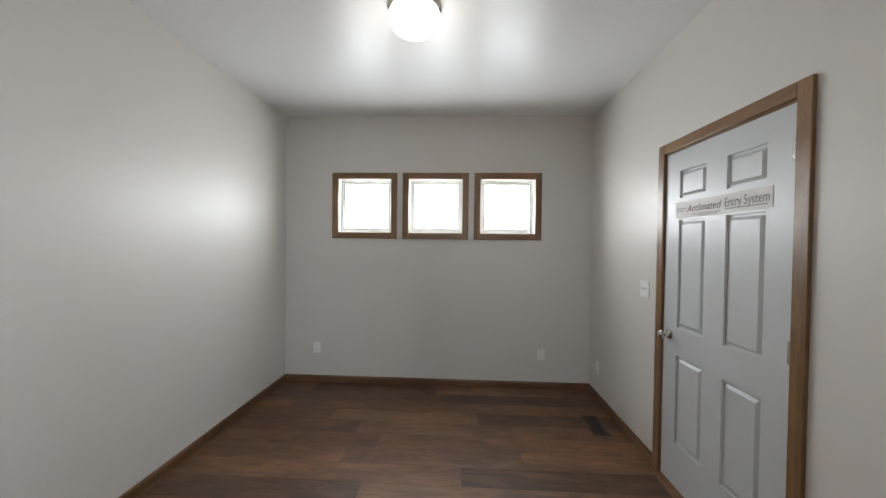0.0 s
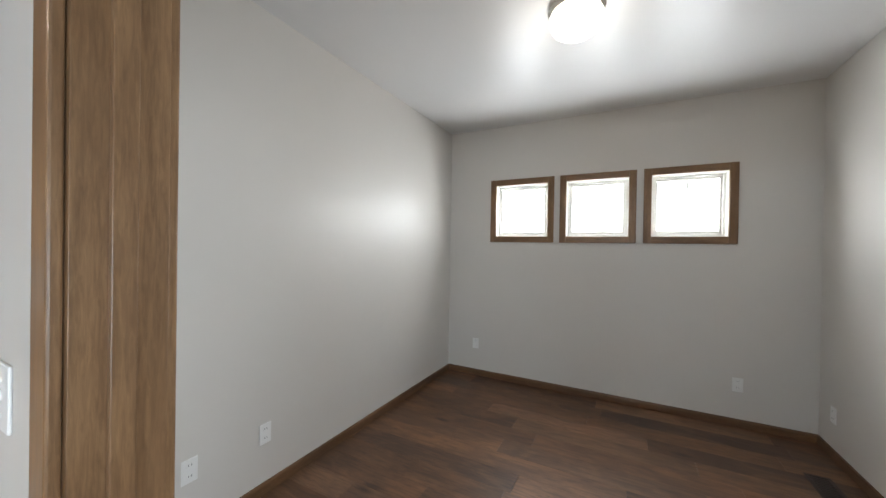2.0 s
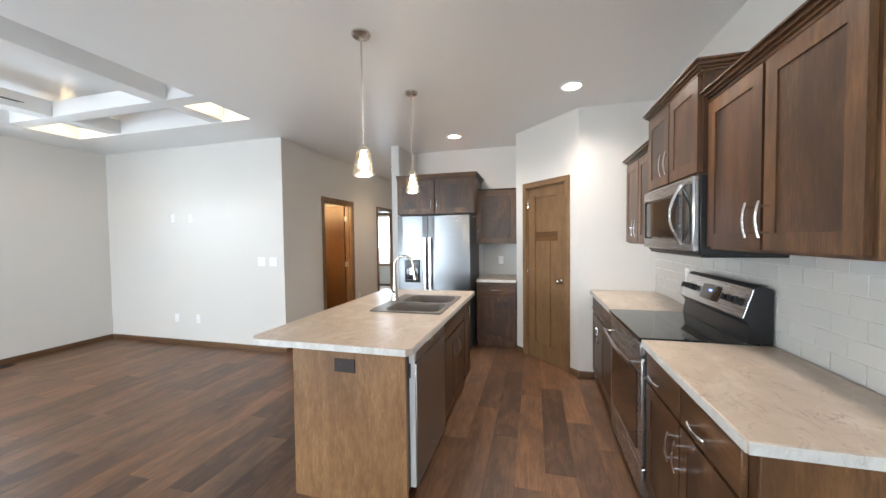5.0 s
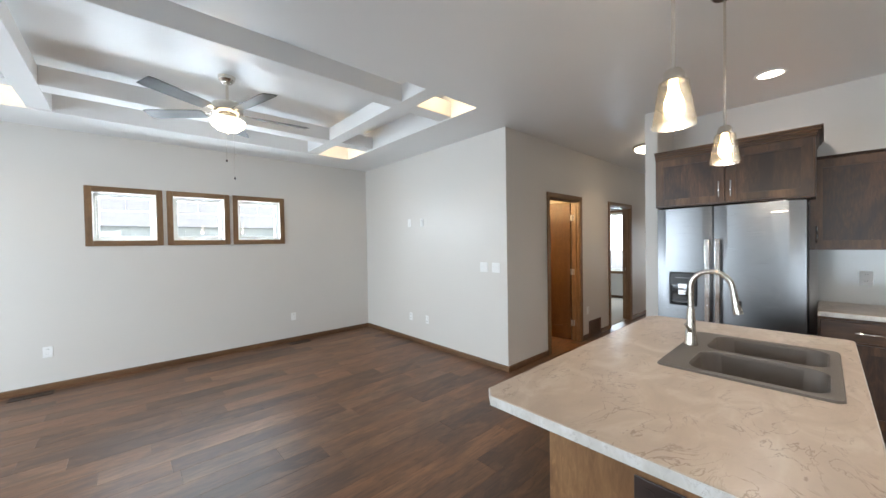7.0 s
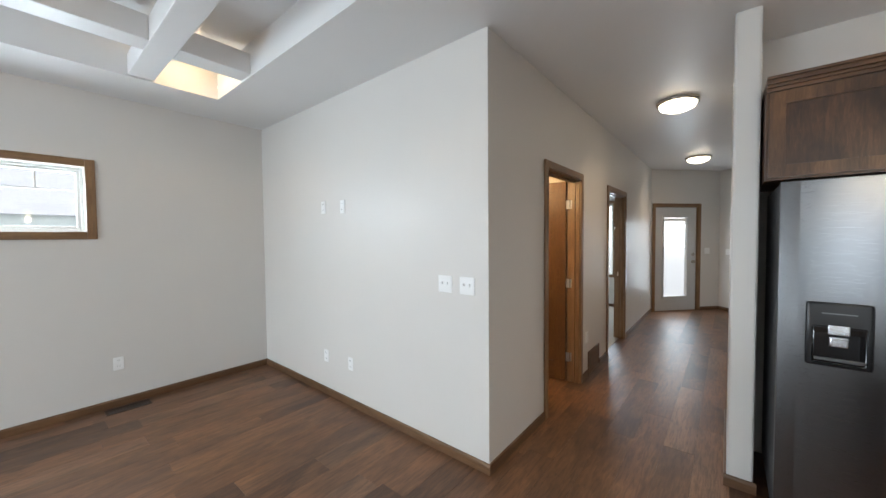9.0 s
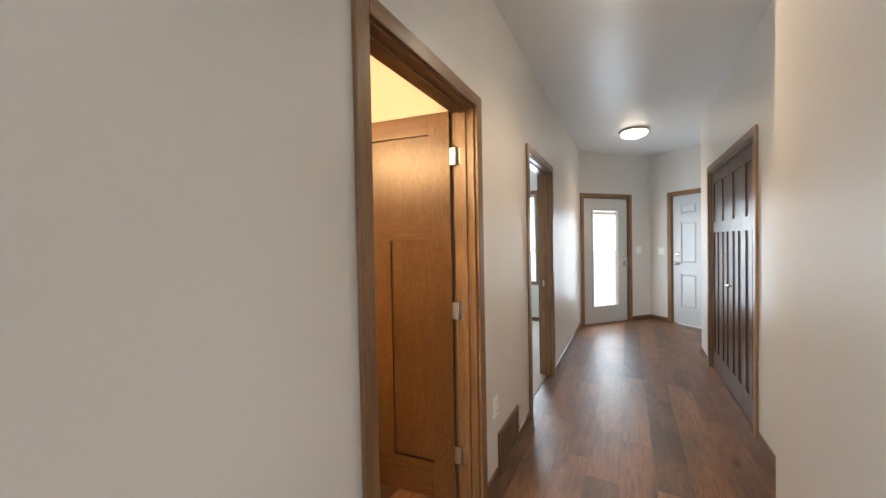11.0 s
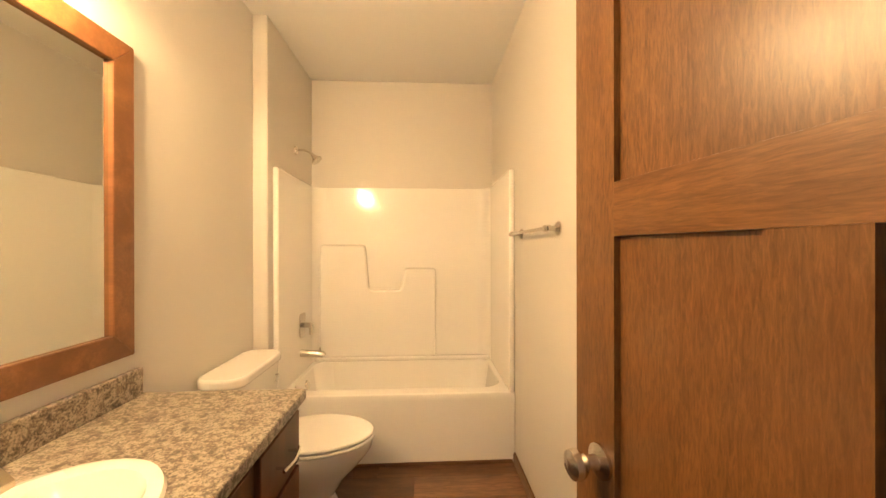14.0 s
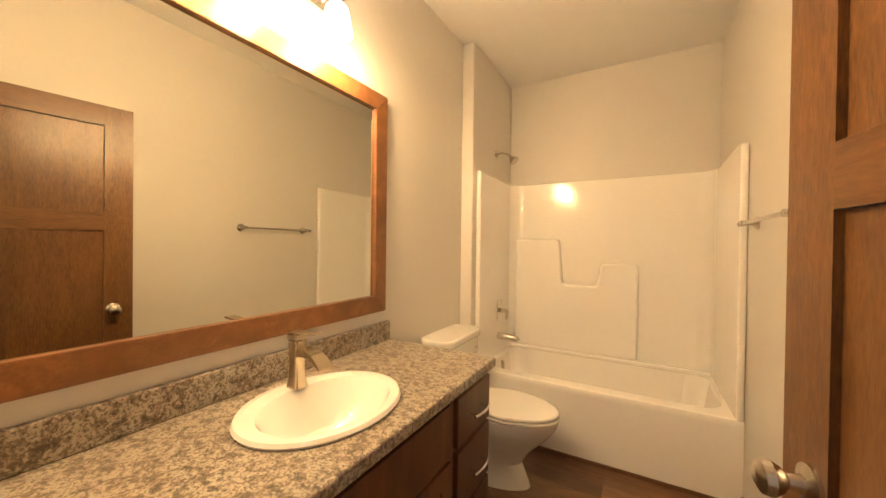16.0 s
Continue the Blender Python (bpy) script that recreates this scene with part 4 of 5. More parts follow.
def outlet(m, label="white duplex outlet plate on the wall", mat=WHITE, kind="outlet", w=0.072, h=0.115, dark=BLACK, category="outlet"):
    """A wall plate: x across, z up, facing -y."""
    top = thing(kind, m, label, category, "wall plates")
    part("plate", blk(-w / 2, w / 2, -0.006, 0, -h / 2, h / 2, r=0.003), mat, top)
    if kind == "outlet":
        for z in (-0.026, 0.026):
            bm = outline([(0.017 * math.cos(a) * (1 if abs(math.cos(a)) < 0.8 else 0.95), 0.0145 * math.sin(a)) for a in [2 * math.pi * k / 16 for k in range(16)]], 0, 0.002)
            part("socket", bm, mat, top, "", pose(0, -0.0058, z, 90))
            bm = blk(-0.0075, -0.0055, -0.0086, -0.0076, z - 0.002, z + 0.008)
            box(bm, 0.0055, 0.0075, -0.0086, -0.0076, z - 0.002, z + 0.008)
            part("slots", bm, dark, top)
    else:
        n = max(1, round(w / 0.058))
        for k in range(n):
            x = (k - (n - 1) / 2) * 0.046
            bm = blk(x - 0.005, x + 0.005, -0.018, -0.005, -0.004, 0.014, r=0.002)
            part("toggle", bm, mat, top)
        bm = bmesh.new()
        for k in range(n):
            x = (k - (n - 1) / 2) * 0.046
            for z in (-0.03, 0.03):
                box(bm, x - 0.0025, x + 0.0025, -0.0068, -0.0058, z - 0.0025, z + 0.0025)
        part("screws", bm, mat, top)
    return top


outlet(pose(-1.25, -1.775, 0.77, 0, 90, 90), "dark brown outlet plate set level on the island end", BRONZE, w=0.075, h=0.125)
dw = thing("dishwasher", pose(-1.335, -1.425, 0, 0, 0, 180), "stainless dishwasher with recessed pull in the island", "dishwasher")
part("tub", blk(0.0, 0.60, 0.03, 0.58, 0.09, 0.862), GREYCASE, dw)
part("toe_kick", blk(0.0, 0.60, 0.06, 0.10, 0.0, 0.09), BLACK, dw)
part("door", blk(0.002, 0.598, -0.03, 0.029, 0.10, 0.775, r=0.006), DWSTEEL, dw, "brushed dark steel door")
part("control_strip", blk(0.002, 0.598, -0.03, 0.029, 0.79, 0.862, r=0.006), DWSTEEL, dw)
part("side_seal", blk(-0.006, 0.0015, -0.02, 0.028, 0.10, 0.86), WHITE, dw, "pale grey door side with vent slots")
part("pull_recess", blk(0.05, 0.55, -0.012, 0.0, 0.775, 0.79), BLACK, dw)
part("badge", blk(0.27, 0.33, -0.0325, -0.03, 0.815, 0.835, r=0.001), CHROME, dw)
part("badge", blk(0.28, 0.32, -0.0325, -0.03, 0.17, 0.185, r=0.001), CHROME, dw)
part("vent_slots", blk(-0.0075, -0.006, 0.0, 0.02, 0.70, 0.78), GREYCASE, dw)
base_unit(pose(-1.942, -1.435, 0, 0, 0, 180), 0.80, 0.645, [("drawer", 0.015, 0.785, 0.70, 0.845, None), ("door", 0.015, 0.396, 0.115, 0.685, "rt"), ("door", 0.404, 0.785, 0.115, 0.685, "lt")], "knotty alder sink base cabinet in the island", bowl=0.68)
base_unit(pose(-2.746, -1.435, 0, 0, 0, 180), 0.27, 0.645, [("door", 0.015, 0.255, 0.115, 0.845, "lt")], "narrow knotty alder cabinet at the island end")

# island top with a cut-out for the sink
IX0, IX1, IY0, IY1, IZ = -3.07, -1.175, -2.345, -1.37, 0.907
SX0, SX1, SY0, SY1 = -2.70, -1.95, -1.985, -1.43
top = thing("island_countertop", pose(0, 0, 0), "beige marbled laminate island top with clipped corners", "countertop")
bm = outline([(IX0 + 0.05, IY0), (IX1 - 0.05, IY0), (IX1, IY0 + 0.05), (IX1, IY1 - 0.025), (IX1 - 0.025, IY1), (IX0 + 0.02, IY1), (IX0, IY1 - 0.02), (IX0, IY0 + 0.05)], IZ - 0.038, IZ, 0.004)
slab = part("slab", bm, COUNTER, top)
cut = part("cutter", blk(SX0 + 0.02, SX1 - 0.02, SY0 + 0.02, SY1 - 0.02, IZ - 0.1, IZ + 0.1), COUNTER)
mod = slab.modifiers.new("cut", "BOOLEAN")
mod.operation, mod.object, mod.solver = "DIFFERENCE", cut, "EXACT"
bpy.context.view_layer.update()
done = bpy.data.meshes.new_from_object(slab.evaluated_get(bpy.context.evaluated_depsgraph_get()))
slab.modifiers.clear()
slab.data = done
done.polygons.foreach_set("use_smooth", [False] * len(done.polygons))
bpy.data.objects.remove(cut)
bm = blk(IX1, IX1 + 0.002, IY0 + 0.05, IY1 - 0.025, IZ - 0.036, IZ - 0.003)
part("edge_strip", bm, COUNTER_EDGE, top, "pale laminate edge")
part("edge_strip", blk(IX0 + 0.02, IX1 - 0.025, IY1, IY1 + 0.002, IZ - 0.036, IZ - 0.003), COUNTER_EDGE, top, "pale laminate edge")
part("edge_strip", blk(IX0 + 0.05, IX1 - 0.05, IY0 - 0.002, IY0, IZ - 0.036, IZ - 0.003), COUNTER_EDGE, top, "pale laminate edge")
corner = blk(-0.035, 0.035, 0, 0.002, IZ - 0.036, IZ - 0.003)
part("edge_strip", corner, COUNTER_EDGE, top, "pale laminate edge", pose(IX1 - 0.024, IY0 + 0.024, 0, 0, 0, 225))


def rounded(x0, x1, y0, y1, r, n=6):
    pts = []
    for cx, cy, a0 in ((x1 - r, y1 - r, 0), (x0 + r, y1 - r, 90), (x0 + r, y0 + r, 180), (x1 - r, y0 + r, 270)):
        for k in range(n + 1):
            a = radians(a0 + 90 * k / n)
            pts.append((cx + r * math.cos(a), cy + r * math.sin(a)))
    return pts


def basin(bm, x0, x1, y0, y1, r, z1, z0, slope=0.02):
    """An open bowl with rounded corners."""
    rings = []
    for z, inset in ((z1, 0), (z1 - 0.012, 0.006), (z0 + 0.03, slope), (z0 + 0.008, slope + 0.012), (z0, slope + 0.04)):
        rings.append([bm.verts.new((x, y, z)) for x, y in rounded(x0 + inset, x1 - inset, y0 + inset, y1 - inset, max(r - inset * 0.3, 0.01))])
    for a, b in zip(rings, rings[1:]):
        for k in range(len(a)):
            bm.faces.new((a[k], a[(k + 1) % len(a)], b[(k + 1) % len(a)], b[k]))
    bm.faces.new(rings[-1])
    return rings[0]


sink = thing("kitchen_sink", pose(0, 0, 0), "taupe composite double-bowl drop-in sink in the island", "sink")
BOWLS = ((-2.665, -2.345), (-2.305, -1.985))
bm = bmesh.new()
rims = [basin(bm, a, b, SY0 + 0.10, SY1 - 0.03, 0.07, IZ + 0.009, IZ - 0.19) for a, b in BOWLS]
outer = [bm.verts.new((x, y, IZ + 0.009)) for x, y in rounded(SX0, SX1, SY0, SY1, 0.03)]
low = [bm.verts.new((x, y, IZ + 0.0005)) for x, y in rounded(SX0 - 0.004, SX1 + 0.004, SY0 - 0.004, SY1 + 0.004, 0.033)]
for k in range(len(outer)):
    bm.faces.new((outer[k], outer[(k + 1) % len(outer)], low[(k + 1) % len(low)], low[k]))
edges = []
for ring in (outer, *rims):
    for k in range(len(ring)):
        edges.append(bm.edges.get((ring[k], ring[(k + 1) % len(ring)])))
bmesh.ops.triangle_fill(bm, use_beauty=True, edges=edges)
bmesh.ops.recalc_face_normals(bm, faces=bm.faces)
part("basin", bm, SINKGREY, sink)
for a, b in BOWLS:
    part("drain", lathe([(0.045, 0), (0.045, 0.003), (0.03, 0.003), (0.028, 0.0), (0.0, 0.0)], 24), STEEL, sink, "steel strainer", pose((a + b) / 2, (SY0 + SY1) / 2 + 0.03, IZ - 0.189))

fau = thing("kitchen_faucet", pose(-2.365, -1.945, IZ + 0.009), "brushed steel gooseneck pull-down kitchen faucet", "faucet")
part("base", lathe([(0.031, 0), (0.031, 0.006), (0.027, 0.02), (0.020, 0.12), (0.0165, 0.19), (0.0, 0.191)], 24), NICKEL, fau)
arc = [(0, 0, 0.18), (0, 0, 0.30)] + [(0, 0.085 - 0.085 * math.cos(radians(a)), 0.30 + 0.085 * math.sin(radians(a))) for a in range(15, 181, 15)] + [(0, 0.175, 0.27)]
part("neck", tube(arc, 0.0125, 14), NICKEL, fau)
spray = part("spray_head", tube([(0, 0.173, 0.285), (0, 0.178, 0.25), (0, 0.187, 0.20), (0, 0.19, 0.185)], [0.013, 0.0155, 0.019, 0.0195], 16), NICKEL, fau)
part("button", blk(-0.007, 0.007, 0.188, 0.203, 0.215, 0.25, r=0.003), BLACK, spray, "black rocker button")
part("lever", tube([(0.018, 0, 0.075), (0.04, 0, 0.085), (0.085, -0.004, 0.12)], [0.011, 0.008, 0.006], 12), NICKEL, fau)

# fridge
fr = thing("refrigerator", pose(-3.945, -2.535, 0, 0, 0, 90), "stainless side-by-side refrigerator with ice and water dispenser", "refrigerator")
part("body", blk(0.004, 0.966, 0.0, 0.70, 0.03, 1.735, r=0.004), GREYCASE, fr)
part("toe_grille", blk(0.02, 0.95, 0.02, 0.06, 0, 0.03), BLACK, fr)


def fridge_door(x0, x1):
    bm = bmesh.new()
    n, prof = 12, []
    for k in range(n + 1):
        u = k / n
        prof.append((x0 + (x1 - x0) * u, -0.056 - 0.007 * math.sin(math.pi * u) ** 0.7))
    pts = [(x1, -0.004), (x0, -0.004)] + prof
    return outline(pts, 0.06, 1.74, 0.004, bm)


d1 = part("freezer_door", fridge_door(0.002, 0.415), STEEL_DIM, fr, "brushed steel freezer door with dispenser")
d2 = part("fridge_door", fridge_door(0.423, 0.968), STEEL_DIM, fr, "brushed steel refrigerator door")
for d, x in ((d1, 0.384), (d2, 0.454)):
    bm = blk(x - 0.019, x + 0.019, -0.108, -0.090, 0.50, 1.46, r=0.007, seg=3)
    for z in (0.53, 1.43):
        box(bm, x - 0.013, x + 0.013, -0.095, -0.055, z - 0.02, z + 0.02, r=0.003)
    part("handle", bm, CHROME, d, "tall flat steel handle")
disp = part("dispenser", blk(0.097, 0.309, -0.074, -0.055, 0.868, 1.168, r=0.012), BLACK, fr, "black ice and water dispenser")
part("alcove", blk(0.117, 0.289, -0.0765, -0.074, 0.885, 1.06, r=0.008), BLACKGLASS, disp)
part("paddle", blk(0.168, 0.236, -0.082, -0.075, 1.02, 1.065, r=0.004), STEEL, disp, "grey dispenser chute")
part("paddle", blk(0.172, 0.232, -0.088, -0.075, 0.965, 1.012, r=0.006), STEEL, disp, "grey dispenser paddle")
part("tray", blk(0.125, 0.281, -0.09, -0.075, 0.90, 0.912, r=0.003), GREYCASE, disp)
part("icon_row", blk(0.148, 0.258, -0.0775, -0.0765, 1.115, 1.12), INK_GREY, disp)
part("badge", blk(0.78, 0.87, -0.070, -0.062, 1.655, 1.668, r=0.001), CHROME, d2, "small chrome badge")

frcab = upper_unit(pose(-4.02, -2.585, 1.765, 0, 0, 90), 1.06, 0.63, 0.465, ("r", "l"), "knotty alder cabinet with crown above the refrigerator", 0.07, (False, True))
upper_unit(pose(-4.335, -1.565, 1.36, 0, 0, 90), 0.56, 0.32, 0.735, ("l",), "single-door knotty alder wall cabinet beside the refrigerator", 0.02, (False, False), out=0.012)
base_unit(pose(-4.075, -1.515, 0, 0, 0, 90), 0.505, 0.58, [("drawer", 0.015, 0.49, 0.70, 0.845, "c"), ("door", 0.015, 0.49, 0.115, 0.685, None)], "knotty alder base cabinet with one drawer and one door")
worktop("countertop", -4.655, -4.04, -1.515, -1.005, 0.907, "short beige laminate countertop beside the refrigerator", [(-4.04, -4.038, -1.51, -1.01)])
part("backsplash_panel", blk(-4.66, -4.653, -1.515, -1.002, 0.907, 1.36), TILE, None)
tagged(bpy.data.objects["backsplash_panel"], "plain glossy off-white backsplash panel", "backsplash")

# ---- ceiling lights ----


def downlight(x, y, z=H, r=0.075, glow=None):
    top = thing("recessed_light", pose(x, y, z), "round white recessed ceiling light, switched on", "ceiling light", "recessed lights")
    part("trim_ring", lathe([(r, 0), (r + 0.022, -0.001), (r + 0.024, -0.006), (r + 0.016, -0.012), (r, -0.008)], 32, cap=False), WHITE, top)
    part("lens", lathe([(0.0, -0.0075), (r * 0.6, -0.0072), (r, -0.005), (r, -0.001), (0, -0.0005)], 32), glow or GLOW_CAN, top, "glowing lens")


for x, y in ((-2.80, -0.465), (-3.95, -1.765), (-1.41, -0.52)):
    downlight(x, y)
    spot = bulb_light("downlight_beam", (x, y, H - 0.02), 75, (1.0, 0.95, 0.90), 0.06, "SPOT")

for x in (-2.53, -1.615):
    p = thing("pendant_light", pose(x, -1.83, H), "brushed nickel pendant with a seeded glass shade, switched on", "pendant lamp", "pendants over the island")
    part("canopy", lathe([(0.0, 0), (0.06, 0), (0.06, -0.012), (0.05, -0.022), (0.012, -0.026), (0.0, -0.026)], 28), NICKEL, p)
    part("rod", tube([(0, 0, -0.02), (0, 0, -0.70)], 0.006, 10), NICKEL, p)
    part("socket_cap", lathe([(0.0, -0.69), (0.022, -0.692), (0.03, -0.705), (0.033, -0.735), (0.0, -0.737)], 24), NICKEL, p)
    sh = part("shade", lathe([(0.036, -0.728), (0.044, -0.735), (0.067, -0.885), (0.064, -0.885), (0.041, -0.737)], 32, cap=False), SHADEGLASS, p, "clear seeded glass shade")
    sh.visible_shadow = False
    part("bulb", lathe([(0.0, -0.737), (0.014, -0.74), (0.017, -0.765), (0.028, -0.80), (0.028, -0.825), (0.018, -0.848), (0.0, -0.856)], 20), GLOW_BULB, p, "warm glowing bulb")
    bulb_light("pendant_bulb", (x, -1.83, H - 0.90), 4, SOFT, 0.04)


def bowl_light(x, y, glow, r, label, steps=36):
    top = thing("ceiling_light", pose(x, y, H), label, "ceiling light", "flush ceiling lights")
    part("pan", lathe([(0.0, 0), (r + 0.006, 0), (r + 0.012, -0.012), (r + 0.004, -0.03), (r - 0.01, -0.034), (0, -0.034)], steps), NICKEL, top, "brushed nickel rim")
    part("bowl", lathe([(r - 0.012, -0.03), (r - 0.015, -0.045), (r * 0.82, -0.07), (r * 0.5, -0.093), (r * 0.2, -0.103), (0, -0.105)], steps), glow, top, "frosted glass bowl, lit")


for x in (-5.47, -8.48):
    bowl_light(x, -3.11, GLOW_HALL, 0.165, "brushed nickel flush ceiling light with frosted bowl, lit")
    bulb_light("hall_bulb", (x, -3.11, H - 0.15), 30, (1.0, 0.74, 0.48), 0.1, "SPOT")
den_light = thing("ceiling_light", pose(0.213, 2.18, H), "flush ceiling light with a white glass globe, lit", "ceiling light", "flush ceiling lights")
part("pan", lathe([(0.0, 0), (0.145, 0), (0.148, -0.02), (0.13, -0.035), (0, -0.036)], 36), NICKEL, den_light, "brushed nickel rim")
part("globe", lathe([(0.128, -0.034), (0.140, -0.06), (0.138, -0.09), (0.118, -0.125), (0.08, -0.15), (0.04, -0.16), (0, -0.162)], 36), GLOW_DEN, den_light, "white opal glass globe, lit")
bulb_light("den_bulb", (0.213, 2.18, H - 0.24), 1.5, SOFT, 0.1)

for x in (-2.445, 0.655):
    for y in (-3.88, -6.05):
        downlight(x, y, TZ, 0.05, GLOW_COVE)
        bulb_light("coffer_bulb", (x, y, TZ - 0.06), 2.2, WARM, 0.04)

# ceiling fan
fan = thing("ceiling_fan", pose(-0.90, -5.12, TZ), "brushed nickel five-blade ceiling fan with a lit glass bowl", "ceiling fan")
part("canopy", lathe([(0, 0), (0.07, 0), (0.066, -0.03), (0.045, -0.055), (0.0, -0.056)], 28), NICKEL, fan)
part("downrod", tube([(0, 0, -0.05), (0, 0, -0.23)], 0.012, 12), NICKEL, fan)
part("motor", lathe([(0, -0.13), (0.05, -0.132), (0.11, -0.15), (0.125, -0.175), (0.125, -0.225), (0.10, -0.25), (0.07, -0.262), (0.0, -0.262)], 36), NICKEL, fan)
part("light_kit", lathe([(0, -0.26), (0.06, -0.262), (0.065, -0.29), (0.10, -0.30), (0.0, -0.302)], 32), NICKEL, fan)
part("bowl", lathe([(0.135, -0.30), (0.142, -0.315), (0.13, -0.35), (0.09, -0.385), (0.04, -0.40), (0, -0.402)], 36), GLOW_FAN, fan, "frosted glass bowl, lit")
part("finial", lathe([(0, -0.40), (0.014, -0.402), (0.01, -0.415), (0, -0.425)], 14), NICKEL, fan)
for k in range(5):
    a = 32 + 72 * k
    m = pose(0, 0, -0.24, 0, 0, a) @ pose(0, 0, 0, 12)
    bm = outline([(0.20, -0.055), (0.24, -0.062), (0.66, -0.07), (0.70, -0.062), (0.70, 0.062), (0.66, 0.07), (0.24, 0.062), (0.20, 0.055)], -0.003, 0.003, 0.001)
    b = part("blade", bm, BLADE, fan, "grey-brown blade", m)
    part("blade_iron", blk(0.07, 0.25, -0.018, 0.018, 0.003, 0.009, r=0.002), NICKEL, b)
for x, n in ((0.03, 0.50), (-0.03, 0.74)):
    part("pull_chain", tube([(x, 0.07, -0.30), (x, 0.07, -0.36 - n * 0.62)], 0.0012, 6), NICKEL, fan)
    part("chain_fob", lathe([(0, 0), (0.006, 0.004), (0.007, 0.02), (0, 0.026)], 10), BLACK, fan, "dark wooden pull", pose(x, 0.07, -0.385 - n * 0.62))
for ob in fan.children:
    if not ob.name.startswith(("canopy", "downrod")):
        ob.location.z -= 0.09
bulb_light("fan_bulb", (-0.90, -5.12, TZ - 0.56), 6, SOFT, 0.1)

# ---- wall plates and vents ----
outlet(pose(-1.002, 3.81, 0.355))
outlet(pose(1.30, 3.81, 0.345))
outlet(pose(1.78, 3.60, 0.30, 0, 0, -90))
outlet(pose(-1.34, 1.47, 0.345, 0, 0, 90))
outlet(pose(-1.34, 1.08, 0.35, 0, 0, 90))
outlet(pose(1.78, 2.797, 1.148, 0, 0, -90), "white double light switch plate on the wall", kind="light_switch", w=0.116, category="switch")
outlet(pose(-0.475, 0.362, 1.165), "white double light switch plate beside the cased opening", kind="light_switch", w=0.116, category="switch")
outlet(pose(-1.02, 0.351, 1.14), "white outlet plate on the tile backsplash")
outlet(pose(-2.62, 0.351, 1.14), "white outlet plate on the tile backsplash")
outlet(pose(-4.653, -1.25, 1.12, 0, 0, 90), "white outlet plate above the short counter")
for y, z in ((-5.66, 1.77), (-5.66, 0.37)):
    outlet(pose(-3.33, y, z, 0, 0, 90))
for y, z in ((-5.36, 1.76), (-5.28, 0.375)):
    outlet(pose(-3.33, y, z, 0, 0, 90), "white low-voltage plate on the wall", w=0.066)
for y in (-4.20, -4.02):
    outlet(pose(-3.33, y, 1.17, 0, 0, 90), "white double light switch plate near the corner", kind="light_switch", w=0.116, category="switch")
outlet(pose(-2.04, -6.93, 0.38, 0, 0, 180))
outlet(pose(0.45, -6.93, 0.395, 0, 0, 180))
outlet(pose(-5.27, -3.86, 0.42, 0, 0, 180))
outlet(pose(-8.2, -3.86, 0.42, 0, 0, 180))
outlet(pose(*along(ENTRY0, EN, 1.22), 1.17, 0, 0, ENTRY_TURN), "white light switch plate beside the entry door", kind="light_switch", w=0.116, category="switch")
outlet(pose(*along(GARAGE0, GN, 0.20), 1.15, 0, 0, GARAGE_TURN), "white light switch plate beside the garage door", kind="light_switch", w=0.116, category="switch")


def floor_vent(x, y, rz=0):
    top = thing("floor_vent", pose(x, y, 0, 0, 0, rz), "brown metal floor register", "vent", "floor vents")
    bm = bmesh.new()
    for a in ((-0.15, 0.15, -0.065, -0.045), (-0.15, 0.15, 0.045, 0.065), (-0.15, -0.13, -0.045, 0.045), (0.13, 0.15, -0.045, 0.045)):
        box(bm, *a, 0, 0.005, r=0.001)
    part("frame", bm, BRONZE, top)
    part("opening", blk(-0.13, 0.13, -0.045, 0.045, 0.0005, 0.0015), BLACK, top)
    for k in range(12):
        part("slat", blk(-0.118 + k * 0.0205, -0.108 + k * 0.0205, -0.045, 0.045, 0.001, 0.004), BRONZE, top)


floor_vent(1.58, 3.12, 90)
floor_vent(-2.08, -6.81)
floor_vent(0.55, -6.80)
rv = thing("return_vent", pose(-5.30, -3.86, 0.0, 0, 0, 180), "low brown wall return grille above the floor", "vent")
bm = bmesh.new()
for a in ((0, 0.40, 0, 0.03), (0, 0.40, 0.22, 0.25), (0, 0.03, 0.03, 0.22), (0.37, 0.40, 0.03, 0.22)):
    box(bm, a[0], a[1], -0.012, 0, a[2], a[3], r=0.002)
part("frame", bm, BASE, rv)
part("backing", blk(0.03, 0.37, -0.002, 0, 0.03, 0.22), BRONZE, rv)
for k in range(9):
    part("louvre", blk(0.03, 0.37, -0.008, -0.004, 0.036 + k * 0.0205, 0.048 + k * 0.0205), BASE, rv, "", None)

# ---- bathroom ----
VZ = 0.838
van = thing("vanity_cabinet", pose(-4.10, -3.985, 0, 0, 0, -90), "dark reddish-brown wooden vanity cabinet with drawers", "cabinet")
part("body", blk(0.0, 1.355, 0.0, 0.545, 0.09, VZ - 0.17), VANITYWOOD, van)
part("front_rail", blk(0.0, 1.355, 0.0, 0.02, VZ - 0.17, VZ - 0.04), VANITYWOOD, van)
part("side_rail", blk(1.335, 1.355, 0.02, 0.545, VZ - 0.17, VZ - 0.04), VANITYWOOD, van)
part("toe_kick", blk(0.0, 1.355, 0.06, 0.545, 0.0, 0.09), VANITYWOOD, van)
for z0, z1 in ((0.60, 0.78), (0.37, 0.585), (0.11, 0.355)):
    shaker(van, 1.045, 1.335, z0, z1, -0.001, VANITYWOOD, "c", True)
shaker(van, 0.33, 0.995, 0.60, 0.78, -0.001, VANITYWOOD, None, True)
shaker(van, 0.02, 0.31, 0.60, 0.78, -0.001, VANITYWOOD, "c", True)
